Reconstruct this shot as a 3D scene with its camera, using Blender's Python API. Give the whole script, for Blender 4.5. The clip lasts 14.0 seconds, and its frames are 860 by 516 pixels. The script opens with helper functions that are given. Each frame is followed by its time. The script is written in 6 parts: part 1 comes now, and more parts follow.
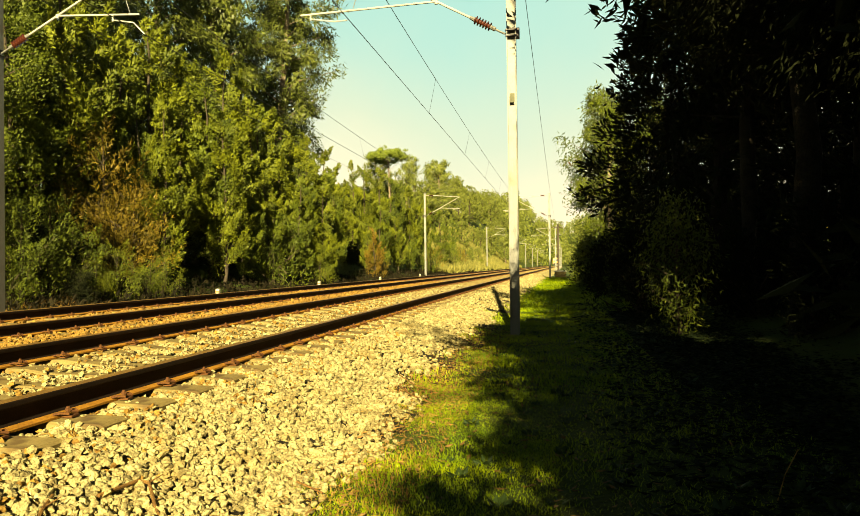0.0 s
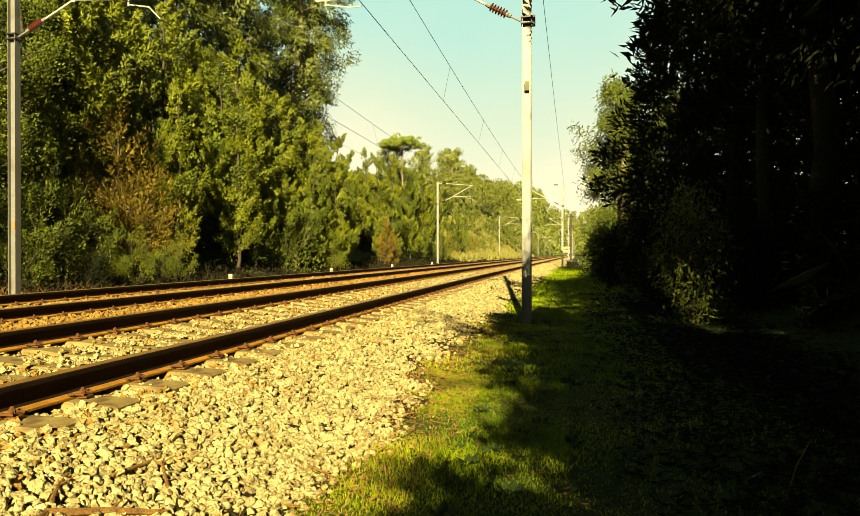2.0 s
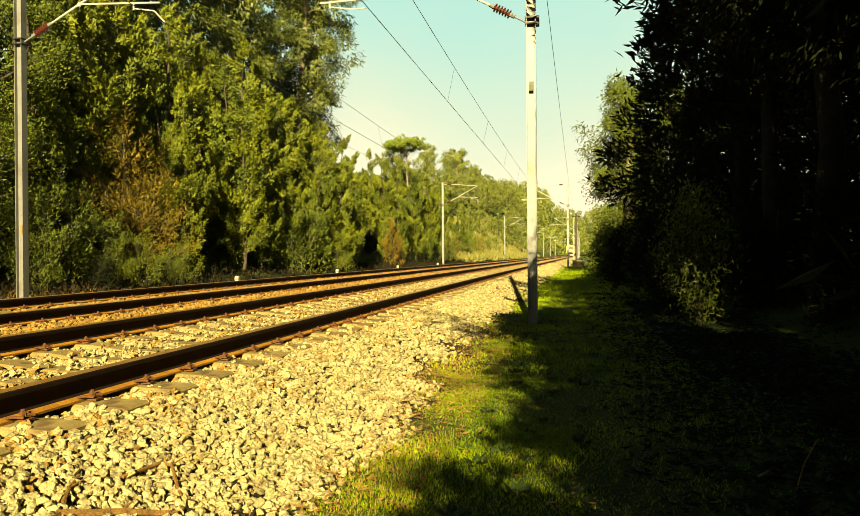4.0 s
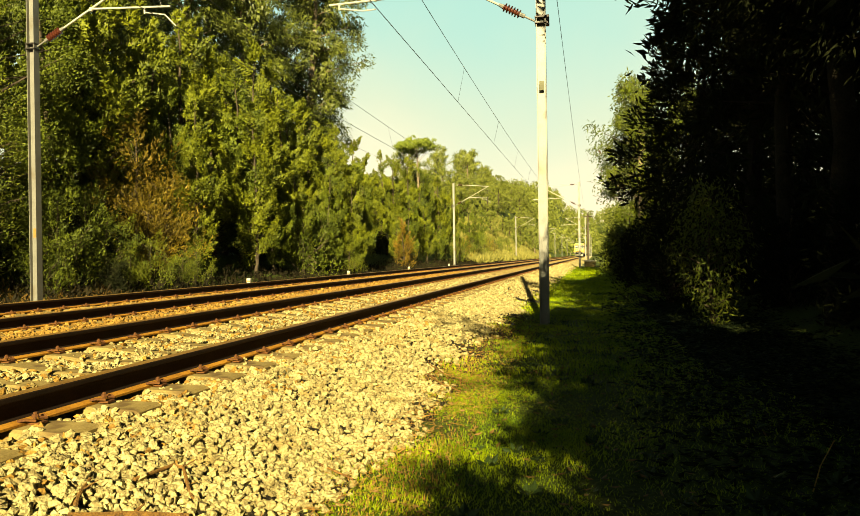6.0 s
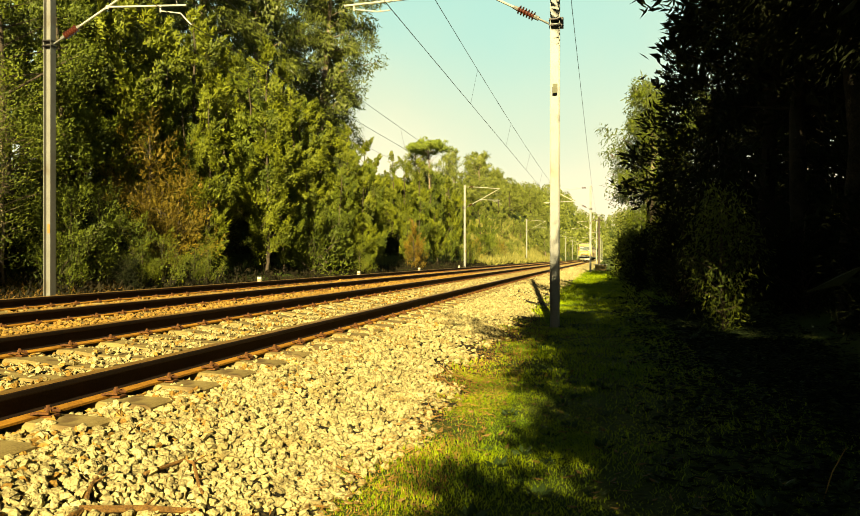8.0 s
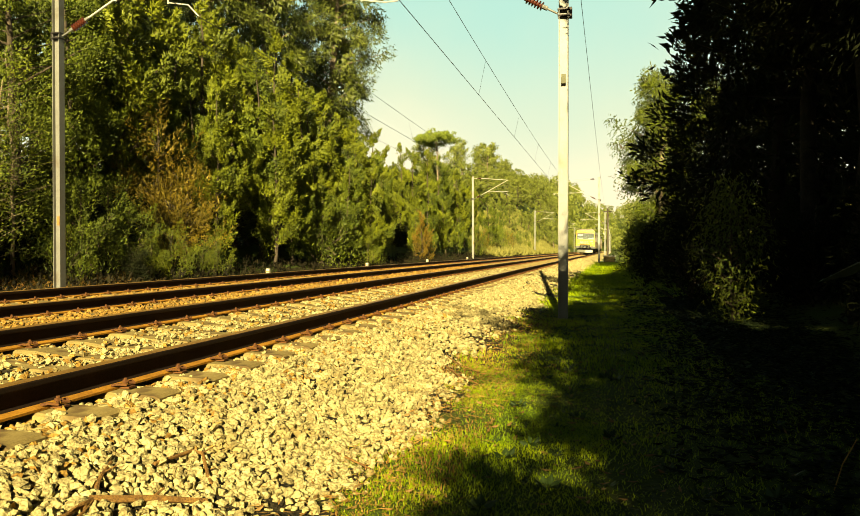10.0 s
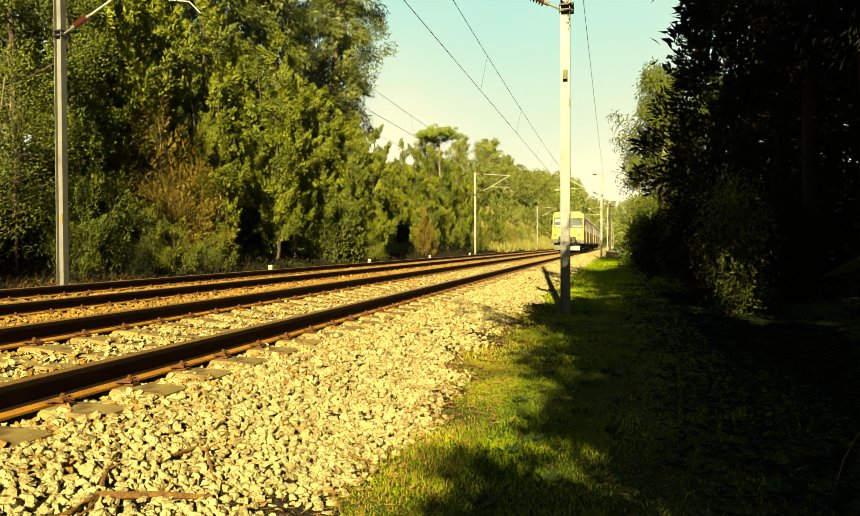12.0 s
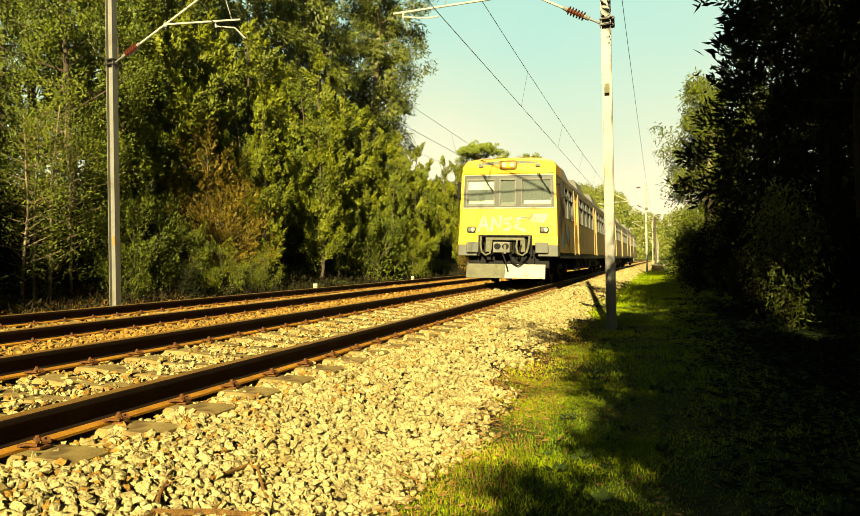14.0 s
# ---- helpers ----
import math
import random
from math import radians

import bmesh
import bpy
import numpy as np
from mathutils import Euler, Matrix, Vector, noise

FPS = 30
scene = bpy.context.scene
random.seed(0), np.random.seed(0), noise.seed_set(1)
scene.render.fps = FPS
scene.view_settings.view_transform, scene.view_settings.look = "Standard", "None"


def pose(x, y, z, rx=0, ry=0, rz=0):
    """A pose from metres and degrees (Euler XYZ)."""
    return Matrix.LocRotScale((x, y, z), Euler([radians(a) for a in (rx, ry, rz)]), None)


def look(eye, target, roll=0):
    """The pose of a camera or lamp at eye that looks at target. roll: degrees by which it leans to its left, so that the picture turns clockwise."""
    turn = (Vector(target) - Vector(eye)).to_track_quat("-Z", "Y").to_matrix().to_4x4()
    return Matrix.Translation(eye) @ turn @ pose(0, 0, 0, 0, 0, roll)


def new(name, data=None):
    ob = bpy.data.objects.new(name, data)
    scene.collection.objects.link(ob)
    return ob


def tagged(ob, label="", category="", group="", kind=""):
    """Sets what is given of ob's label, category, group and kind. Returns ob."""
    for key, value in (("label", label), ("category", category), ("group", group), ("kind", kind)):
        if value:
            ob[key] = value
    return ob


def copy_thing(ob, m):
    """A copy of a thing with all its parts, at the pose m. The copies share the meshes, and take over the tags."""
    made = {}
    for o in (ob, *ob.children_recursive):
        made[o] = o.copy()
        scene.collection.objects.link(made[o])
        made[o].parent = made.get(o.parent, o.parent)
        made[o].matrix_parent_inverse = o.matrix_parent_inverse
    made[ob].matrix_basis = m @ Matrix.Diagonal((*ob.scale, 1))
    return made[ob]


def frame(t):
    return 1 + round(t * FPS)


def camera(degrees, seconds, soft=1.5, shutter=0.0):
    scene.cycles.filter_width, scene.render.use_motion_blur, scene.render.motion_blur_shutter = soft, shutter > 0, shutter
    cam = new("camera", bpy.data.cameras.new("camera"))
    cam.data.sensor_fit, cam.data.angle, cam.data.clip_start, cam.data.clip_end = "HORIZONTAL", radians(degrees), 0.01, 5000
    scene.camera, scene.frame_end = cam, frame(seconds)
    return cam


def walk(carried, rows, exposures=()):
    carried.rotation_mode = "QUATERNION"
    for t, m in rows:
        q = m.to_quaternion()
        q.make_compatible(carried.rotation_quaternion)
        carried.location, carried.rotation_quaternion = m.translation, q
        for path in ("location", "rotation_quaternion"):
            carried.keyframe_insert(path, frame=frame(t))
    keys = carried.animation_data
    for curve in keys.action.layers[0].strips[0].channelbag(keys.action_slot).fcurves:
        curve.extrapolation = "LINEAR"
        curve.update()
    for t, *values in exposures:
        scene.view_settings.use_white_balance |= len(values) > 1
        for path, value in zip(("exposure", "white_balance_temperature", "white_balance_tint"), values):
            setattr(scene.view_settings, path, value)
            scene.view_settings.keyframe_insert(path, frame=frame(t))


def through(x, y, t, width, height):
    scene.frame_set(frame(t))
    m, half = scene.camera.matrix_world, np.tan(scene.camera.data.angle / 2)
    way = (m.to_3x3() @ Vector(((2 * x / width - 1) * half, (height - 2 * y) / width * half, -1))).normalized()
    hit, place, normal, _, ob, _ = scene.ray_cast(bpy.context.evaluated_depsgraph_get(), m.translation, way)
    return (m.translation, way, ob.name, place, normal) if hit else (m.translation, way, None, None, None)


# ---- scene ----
cam = camera(59.5, 14.0, soft=0.55)
PATH = [
    (0, (3.095, 0.942, 0.728), (2.766, 2.915, 0.749), -0.7),
    (0.5, (3.102, 0.93, 0.73), (2.781, 2.904, 0.749), -1.2),
    (1, (3.095, 0.929, 0.721), (2.78, 2.904, 0.734), -0.3),
    (1.5, (3.091, 0.925, 0.723), (2.737, 2.894, 0.728), -0.2),
    (2, (3.092, 0.941, 0.718), (2.731, 2.909, 0.708), 0.0),
    (2.5, (3.084, 0.966, 0.713), (2.736, 2.935, 0.688), 0.1),
    (3, (3.089, 0.932, 0.717), (2.745, 2.902, 0.688), 0.1),
    (3.5, (3.089, 0.93, 0.723), (2.73, 2.898, 0.704), -0.1),
    (4, (3.09, 0.922, 0.72), (2.715, 2.887, 0.712), -0.4),
    (6.5, (3.09, 0.947, 0.718), (2.679, 2.905, 0.713), -0.6),
    (7, (3.089, 0.936, 0.719), (2.675, 2.892, 0.716), -0.2),
    (7.5, (3.084, 0.936, 0.715), (2.661, 2.891, 0.715), 0.0),
    (10, (3.081, 0.948, 0.706), (2.629, 2.896, 0.683), -0.0),
    (10.5, (3.089, 0.94, 0.711), (2.636, 2.888, 0.68), 0.1),
    (11, (3.085, 0.945, 0.716), (2.635, 2.894, 0.687), 0.1),
    (11.5, (3.084, 0.937, 0.711), (2.633, 2.885, 0.684), -0.1),
    (12, (3.086, 0.935, 0.711), (2.628, 2.881, 0.677), -0.2),
    (12.5, (3.086, 0.942, 0.714), (2.622, 2.887, 0.673), -0.3),
    (13, (3.083, 0.929, 0.72), (2.613, 2.873, 0.681), -0.3),
    (13.5, (3.075, 0.923, 0.716), (2.559, 2.856, 0.704), -0.6),
    (14, (3.077, 0.911, 0.72), (2.51, 2.829, 0.731), -1.0),
]
EXPOSURE, KELVIN, TINT = 2.03, 7600, 3
walk(cam, [(t, look(eye, target, roll)) for t, eye, target, roll in PATH],
     [(0, EXPOSURE, KELVIN, TINT), (14, EXPOSURE, KELVIN, TINT)])

# ---- world and sun ----
SUN_HEADING = (-0.108, 0.994)      # the way the light travels over the ground
SUN_RISE = radians(23.5)
world = bpy.data.worlds.new("sky")
scene.world = world
world.use_nodes = True
wn = world.node_tree.nodes
sky = wn.new("ShaderNodeTexSky")
sky.sky_type = "NISHITA"
sky.sun_disc = False
sky.sun_elevation = SUN_RISE
sky.sun_rotation = math.atan2(-SUN_HEADING[0], -SUN_HEADING[1])
sky.air_density, sky.dust_density, sky.ozone_density = 1.0, 1.5, 1.0
wl = world.node_tree.links
wn["Background"].inputs["Strength"].default_value = 0.0535
# bright summer haze with thin cloud low over the horizon, all round
wc = wn.new("ShaderNodeTexCoord")
wz = wn.new("ShaderNodeSeparateXYZ")
wl.new(wc.outputs["Generated"], wz.inputs[0])
cloud = wn.new("ShaderNodeTexNoise")
cloud.inputs["Scale"].default_value, cloud.inputs["Detail"].default_value = 3.2, 5
wl.new(wc.outputs["Generated"], cloud.inputs["Vector"])
puff = wn.new("ShaderNodeMath")
puff.operation = "MULTIPLY_ADD"
puff.inputs[1].default_value, puff.inputs[2].default_value = -0.22, 0.11
wl.new(cloud.outputs[0], puff.inputs[0])
height = wn.new("ShaderNodeMath")
height.operation = "ADD"
wl.new(wz.outputs["Z"], height.inputs[0])
wl.new(puff.outputs[0], height.inputs[1])
veil = wn.new("ShaderNodeValToRGB")
veil.color_ramp.elements[0].position, veil.color_ramp.elements[0].color = 0.02, (0.92, 0.92, 0.92, 1)
veil.color_ramp.elements[1].position, veil.color_ramp.elements[1].color = 0.46, (0, 0, 0, 1)
step = veil.color_ramp.elements.new(0.34)
step.color = (0.85, 0.85, 0.85, 1)
wl.new(height.outputs[0], veil.inputs[0])
tone = wn.new("ShaderNodeValToRGB")
tone.color_ramp.elements[0].position, tone.color_ramp.elements[0].color = 0.06, (0.68, 0.62, 0.47, 1)
tone.color_ramp.elements[1].position, tone.color_ramp.elements[1].color = 0.36, (0.29, 0.55, 0.55, 1)
step = tone.color_ramp.elements.new(0.17)
step.color = (0.49, 0.57, 0.475, 1)
wl.new(height.outputs[0], tone.inputs[0])
bright = wn.new("ShaderNodeMix")
bright.data_type, bright.blend_type = "RGBA", "MULTIPLY"
bright.inputs["Factor"].default_value = 1.0
bright.inputs["B"].default_value = (8.2, 8.2, 8.2, 1)
wl.new(tone.outputs[0], bright.inputs["A"])
clear = wn.new("ShaderNodeMix")
clear.data_type, clear.blend_type = "RGBA", "MULTIPLY"
clear.inputs["Factor"].default_value = 1.0
clear.inputs["B"].default_value = (0.165, 0.165, 0.165, 1)
wl.new(sky.outputs[0], clear.inputs["A"])
hazed = wn.new("ShaderNodeMix")
hazed.data_type = "RGBA"
wl.new(veil.outputs[0], hazed.inputs["Factor"])
wl.new(clear.outputs["Result"], hazed.inputs["A"])
wl.new(bright.outputs["Result"], hazed.inputs["B"])
wl.new(hazed.outputs["Result"], wn["Background"].inputs["Color"])

sun_data = bpy.data.lights.new("sun", "SUN")
sun_data.energy, sun_data.angle, sun_data.color = 5.0, radians(0.55), (1.0, 0.87, 0.55)
sun = new("sun", sun_data)
sun.matrix_world = look((0, 0, 60), (SUN_HEADING[0], SUN_HEADING[1], 60 - math.tan(SUN_RISE)))


# ---- materials ----
def material(name, base, dark=None, scale=8.0, fine=60.0, rough=0.8, metal=0.0, bump=0.3, depth=0.01, spots=None, spot_scale=2.0, spot_cover=0.6, island=0.0, each=0.0):
    """Principled surface: two scales of noise between two colours, an optional third colour in blotches, and fine relief."""
    m = bpy.data.materials.new(name)
    m.use_nodes = True
    nt = m.node_tree
    n, l = nt.nodes, nt.links
    b = n["Principled BSDF"]
    b.inputs["Roughness"].default_value = rough
    b.inputs["Metallic"].default_value = metal
    b.inputs["Specular IOR Level"].default_value = 0.5 if rough < 0.7 else 0.15
    dark = dark or tuple(c * 0.55 for c in base)
    tc = n.new("ShaderNodeTexCoord")
    big = n.new("ShaderNodeTexNoise")
    big.inputs["Scale"].default_value = scale
    big.inputs["Detail"].default_value = 4
    small = n.new("ShaderNodeTexNoise")
    small.inputs["Scale"].default_value = fine
    small.inputs["Detail"].default_value = 3
    for t in (big, small):
        l.new(tc.outputs["Object"], t.inputs["Vector"])
    add = n.new("ShaderNodeMath")
    add.operation = "ADD"
    l.new(big.outputs[0], add.inputs[0])
    l.new(small.outputs[0], add.inputs[1])
    ramp = n.new("ShaderNodeMapRange")
    ramp.inputs["From Min"].default_value, ramp.inputs["From Max"].default_value = 0.75, 1.25
    ramp.inputs["To Max"].default_value = 1.0
    l.new(add.outputs[0], ramp.inputs["Value"])
    mix = n.new("ShaderNodeMix")
    mix.data_type = "RGBA"
    mix.inputs["A"].default_value, mix.inputs["B"].default_value = (*dark, 1), (*base, 1)
    l.new(ramp.outputs[0], mix.inputs["Factor"])
    colour = mix.outputs["Result"]
    if spots:
        sp = n.new("ShaderNodeTexNoise")
        sp.inputs["Scale"].default_value = spot_scale
        sp.inputs["Detail"].default_value = 6
        l.new(tc.outputs["Object"], sp.inputs["Vector"])
        r2 = n.new("ShaderNodeMapRange")
        r2.inputs["From Min"].default_value, r2.inputs["From Max"].default_value = spot_cover - 0.06, spot_cover + 0.06
        l.new(sp.outputs[0], r2.inputs["Value"])
        mx = n.new("ShaderNodeMix")
        mx.data_type = "RGBA"
        mx.inputs["B"].default_value = (*spots, 1)
        l.new(r2.outputs[0], mx.inputs["Factor"])
        l.new(colour, mx.inputs["A"])
        colour = mx.outputs["Result"]
    if island or each:
        if island:
            src = n.new("ShaderNodeNewGeometry").outputs["Random Per Island"]
        else:
            src = n.new("ShaderNodeObjectInfo").outputs["Random"]
        k = island or each
        r3 = n.new("ShaderNodeMapRange")
        r3.inputs["To Min"].default_value, r3.inputs["To Max"].default_value = 1 - k, 1 + k * 0.6
        l.new(src, r3.inputs["Value"])
        hs = n.new("ShaderNodeHueSaturation")
        l.new(r3.outputs[0], hs.inputs["Value"])
        l.new(colour, hs.inputs["Color"])
        colour = hs.outputs[0]
    l.new(colour, b.inputs["Base Color"])
    if bump:
        bp = n.new("ShaderNodeBump")
        bp.inputs["Strength"].default_value, bp.inputs["Distance"].default_value = bump, depth
        l.new(add.outputs[0], bp.inputs["Height"])
        l.new(bp.outputs[0], b.inputs["Normal"])
    return m


def leaf_material(name, light, dark, through=0.35, rough=0.5, odd=None, odd_share=0.0):
    """Leaves: each one its own tone between two greens, some light passing through the blade; a share may have turned."""
    m = bpy.data.materials.new(name)
    m.use_nodes = True
    n, l = m.node_tree.nodes, m.node_tree.links
    b, out = n["Principled BSDF"], n["Material Output"]
    b.inputs["Roughness"].default_value = rough
    b.inputs["Specular IOR Level"].default_value = 0.12 if rough > 0.7 else 0.25
    geo = n.new("ShaderNodeNewGeometry")
    tc = n.new("ShaderNodeTexCoord")
    no = n.new("ShaderNodeTexNoise")
    no.inputs["Scale"].default_value = 1.1
    no.inputs["Detail"].default_value = 2
    l.new(tc.outputs["Object"], no.inputs["Vector"])
    ad = n.new("ShaderNodeMath")
    ad.operation = "MULTIPLY_ADD"
    ad.inputs[1].default_value = 2.0
    ad.inputs[2].default_value = -0.72
    l.new(no.outputs[0], ad.inputs[0])
    sm = n.new("ShaderNodeMath")
    sm.operation = "ADD"
    sm.use_clamp = True
    own = n.new("ShaderNodeMath")
    own.operation = "MULTIPLY"
    own.inputs[1].default_value = 0.35
    l.new(geo.outputs["Random Per Island"], own.inputs[0])
    l.new(ad.outputs[0], sm.inputs[0])
    l.new(own.outputs[0], sm.inputs[1])
    mix = n.new("ShaderNodeMix")
    mix.data_type = "RGBA"
    mix.inputs["A"].default_value, mix.inputs["B"].default_value = (*dark, 1), (*light, 1)
    l.new(sm.outputs[0], mix.inputs["Factor"])
    colour = mix.outputs["Result"]
    if odd:
        n2 = n.new("ShaderNodeTexNoise")
        n2.inputs["Scale"].default_value = 0.45
        n2.inputs["Detail"].default_value = 3
        l.new(tc.outputs["Object"], n2.inputs["Vector"])
        gt = n.new("ShaderNodeMapRange")
        gt.inputs["From Min"].default_value, gt.inputs["From Max"].default_value = 1 - odd_share - 0.04, 1 - odd_share + 0.04
        l.new(n2.outputs[0], gt.inputs["Value"])
        mx = n.new("ShaderNodeMix")
        mx.data_type = "RGBA"
        mx.inputs["B"].default_value = (*odd, 1)
        l.new(gt.outputs[0], mx.inputs["Factor"])
        l.new(colour, mx.inputs["A"])
        colour = mx.outputs["Result"]
    l.new(colour, b.inputs["Base Color"])
    tr = n.new("ShaderNodeBsdfTranslucent")
    l.new(colour, tr.inputs["Color"])
    ms = n.new("ShaderNodeMixShader")
    ms.inputs[0].default_value = through
    l.new(b.outputs[0], ms.inputs[1])
    l.new(tr.outputs[0], ms.inputs[2])
    l.new(ms.outputs[0], out.inputs["Surface"])
    return m


M = {}
M["soil"] = material("soil_and_litter", (0.062, 0.078, 0.009), (0.02, 0.026, 0.004), 1.2, 30, 0.95, bump=0.6, depth=0.03, spots=(0.04, 0.058, 0.006), spot_scale=0.8, spot_cover=0.5)
# near-black: the shade between the stones is put into this sheet
M["bed"] = material("ballast_gap_shade", (0.035, 0.027, 0.011), (0.012, 0.009, 0.004), 16, 45, 0.95, bump=1.0, depth=0.04)
M["stone"] = material("crushed_stone", (0.39, 0.335, 0.148), (0.145, 0.108, 0.042), 9, 70, 0.9, bump=1.0, depth=0.014, spots=(0.21, 0.155, 0.055), spot_scale=2.2, spot_cover=0.63, island=0.25)
M["far_stone"] = material("crushed_stone_far", (0.426, 0.369, 0.156), (0.271, 0.205, 0.0738), 5, 28, 0.9, bump=1.0, depth=0.05, spots=(0.246, 0.148, 0.0492), spot_scale=1.2, spot_cover=0.70)
M["stone_each"] = material("crushed_stone_piece", (0.39, 0.335, 0.148), (0.145, 0.108, 0.042), 14, 70, 0.9, bump=0.8, depth=0.012, each=0.25)
M["rusty_stone"] = material("rust_stained_stone", (0.29, 0.168, 0.034), (0.115, 0.06, 0.013), 9, 70, 0.9, bump=0.8, depth=0.012, island=0.25)
M["concrete"] = material("sleeper_concrete", (0.225, 0.168, 0.058), (0.14, 0.10, 0.034), 7, 90, 0.9, bump=0.3, depth=0.004, spots=(0.10, 0.065, 0.025), spot_scale=5, spot_cover=0.6, each=0.12)
M["rail_side"] = material("rusted_rail", (0.0213, 0.0115, 0.00656), (0.00984, 0.00574, 0.00328), 5, 80, 0.8, 0.1, bump=0.3, depth=0.003)
# orange rust, raised in colour for sun on the foot's upper faces
M["rail_foot"] = material("sunlit_orange_rust", (0.36, 0.17, 0.02), (0.19, 0.082, 0.012), 6, 70, 0.8, 0.1, bump=0.3, depth=0.003)
M["rail_top"] = material("worn_rail_head", (0.24, 0.135, 0.03), (0.14, 0.075, 0.018), 3, 60, 0.5, 0.3, bump=0.05, depth=0.001)
M["clip"] = material("rusted_clip", (0.113, 0.0464, 0.0125), (0.0566, 0.0226, 0.0102), 12, 90, 0.85, 0.1, bump=0.4, depth=0.003)
M["galv"] = material("galvanised_steel", (0.164, 0.162, 0.139), (0.121, 0.116, 0.0959), 3, 50, 0.55, 0.35, bump=0.1, depth=0.002, spots=(0.102, 0.0845, 0.0566), spot_scale=1.5, spot_cover=0.62)
# arm steel paled beyond the poles to carry a sunlit look
M["tube"] = material("sunlit_pale_tube", (0.36, 0.35, 0.28), (0.26, 0.25, 0.19), 3, 50, 0.6, 0.0, bump=0.1, depth=0.002)
M["plate"] = material("ochre_plate", (0.254, 0.136, 0.0283), (0.181, 0.0845, 0.017), 9, 50, 0.6, bump=0.1, depth=0.002)
M["porcelain"] = material("brown_porcelain", (0.0736, 0.0198, 0.0102), (0.0481, 0.0125, 0.00679), 8, 40, 0.22, bump=0.05, depth=0.001)
M["wire"] = material("dark_wire", (0.0339, 0.0283, 0.0254), None, 8, 40, 0.5, 0.7, bump=0)
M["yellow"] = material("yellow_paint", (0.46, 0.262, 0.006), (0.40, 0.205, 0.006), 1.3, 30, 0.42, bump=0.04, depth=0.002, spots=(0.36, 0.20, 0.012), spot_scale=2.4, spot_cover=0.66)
# weathered paint, darkened further for the grazing light along the train sides
M["dull_yellow"] = material("weathered_dimmed_yellow", (0.19, 0.122, 0.022), (0.13, 0.085, 0.02), 1.6, 14, 0.5, bump=0.05, depth=0.002, spots=(0.11, 0.075, 0.022), spot_scale=0.9, spot_cover=0.58)
M["band"] = material("window_band_grey", (0.0279, 0.0328, 0.023), (0.018, 0.0213, 0.0148), 2, 40, 0.5, bump=0.05, depth=0.002)
M["pale"] = material("pale_paint", (0.271, 0.262, 0.197), (0.18, 0.168, 0.115), 2.5, 30, 0.6, bump=0.1, depth=0.003, spots=(0.123, 0.0943, 0.0492), spot_scale=3, spot_cover=0.58)
M["grey_paint"] = material("grey_skirt_paint", (0.0651, 0.0679, 0.0481), (0.0396, 0.0396, 0.0283), 3, 40, 0.6, bump=0.1, depth=0.003)
M["dusty_grey"] = material("dusty_grey_paint", (0.107, 0.107, 0.0656), (0.0615, 0.059, 0.0369), 4, 40, 0.7, bump=0.1, depth=0.003)
M["roof_grey"] = material("roof_grey", (0.136, 0.133, 0.107), (0.0845, 0.082, 0.0679), 1.5, 30, 0.7, bump=0.1, depth=0.003)
# rubber and grease, lowered further for the shade around the coupler
M["black"] = material("rubber_grease_and_shade", (0.006, 0.0055, 0.005), (0.003, 0.003, 0.0025), 6, 40, 0.7, bump=0.2, depth=0.004)
M["white_paint"] = material("white_spray_paint", (0.464, 0.396, 0.226), (0.441, 0.317, 0.0566), 6, 60, 0.6, bump=0.05, depth=0.001)
M["dark_paint"] = material("dark_spray_paint", (0.017, 0.0283, 0.0566), (0.0113, 0.0113, 0.0226), 4, 40, 0.5, bump=0)
M["blue_paint"] = material("blue_spray_paint", (0.0566, 0.158, 0.203), (0.0339, 0.0902, 0.147), 4, 40, 0.5, bump=0)
M["red_paint"] = material("red_paint", (0.238, 0.0283, 0.0113), (0.17, 0.0226, 0.0113), 4, 40, 0.5, bump=0)
M["lamp_glass"] = material("lamp_glass", (0.385, 0.362, 0.283), (0.312, 0.283, 0.226), 8, 40, 0.12, bump=0)
M["blind"] = material("window_blind", (0.80, 0.78, 0.68), (0.70, 0.67, 0.56), 5, 40, 0.7, bump=0.1, depth=0.002)
M["cab"] = material("cab_interior", (0.20, 0.215, 0.18), (0.12, 0.125, 0.10), 3, 20, 0.8, bump=0.1, depth=0.005)
M["bark"] = material("bark", (0.0736, 0.0566, 0.0368), (0.0283, 0.0215, 0.0141), 5, 40, 0.95, bump=0.9, depth=0.02)
# darker copy of the bark, with the verge shade put into it
M["dark_bark"] = material("shade_toned_bark", (0.03, 0.024, 0.016), (0.012, 0.01, 0.007), 5, 40, 0.95, bump=0.9, depth=0.02)
M["pale_bark"] = material("pale_bark", (0.193, 0.153, 0.102), (0.0902, 0.0622, 0.0396), 3, 25, 0.9, bump=0.5, depth=0.01)
M["stick"] = material("weathered_stick", (0.193, 0.102, 0.0254), (0.0566, 0.0283, 0.0102), 22, 120, 0.85, bump=0.6, depth=0.004)
M["marker"] = material("white_marker_paint", (0.441, 0.419, 0.351), (0.339, 0.306, 0.238), 9, 60, 0.7, bump=0.1, depth=0.002)
M["straw"] = leaf_material("dry_straw", (0.33, 0.20, 0.045), (0.19, 0.088, 0.02), 0.15, 0.7)
M["grass"] = leaf_material("grass_blades", (0.36, 0.43, 0.010), (0.09, 0.16, 0.006), 0.4, 0.55)
M["weed"] = leaf_material("weed_leaves", (0.0453, 0.0736, 0.017), (0.017, 0.0311, 0.00679), 0.25, 0.5)
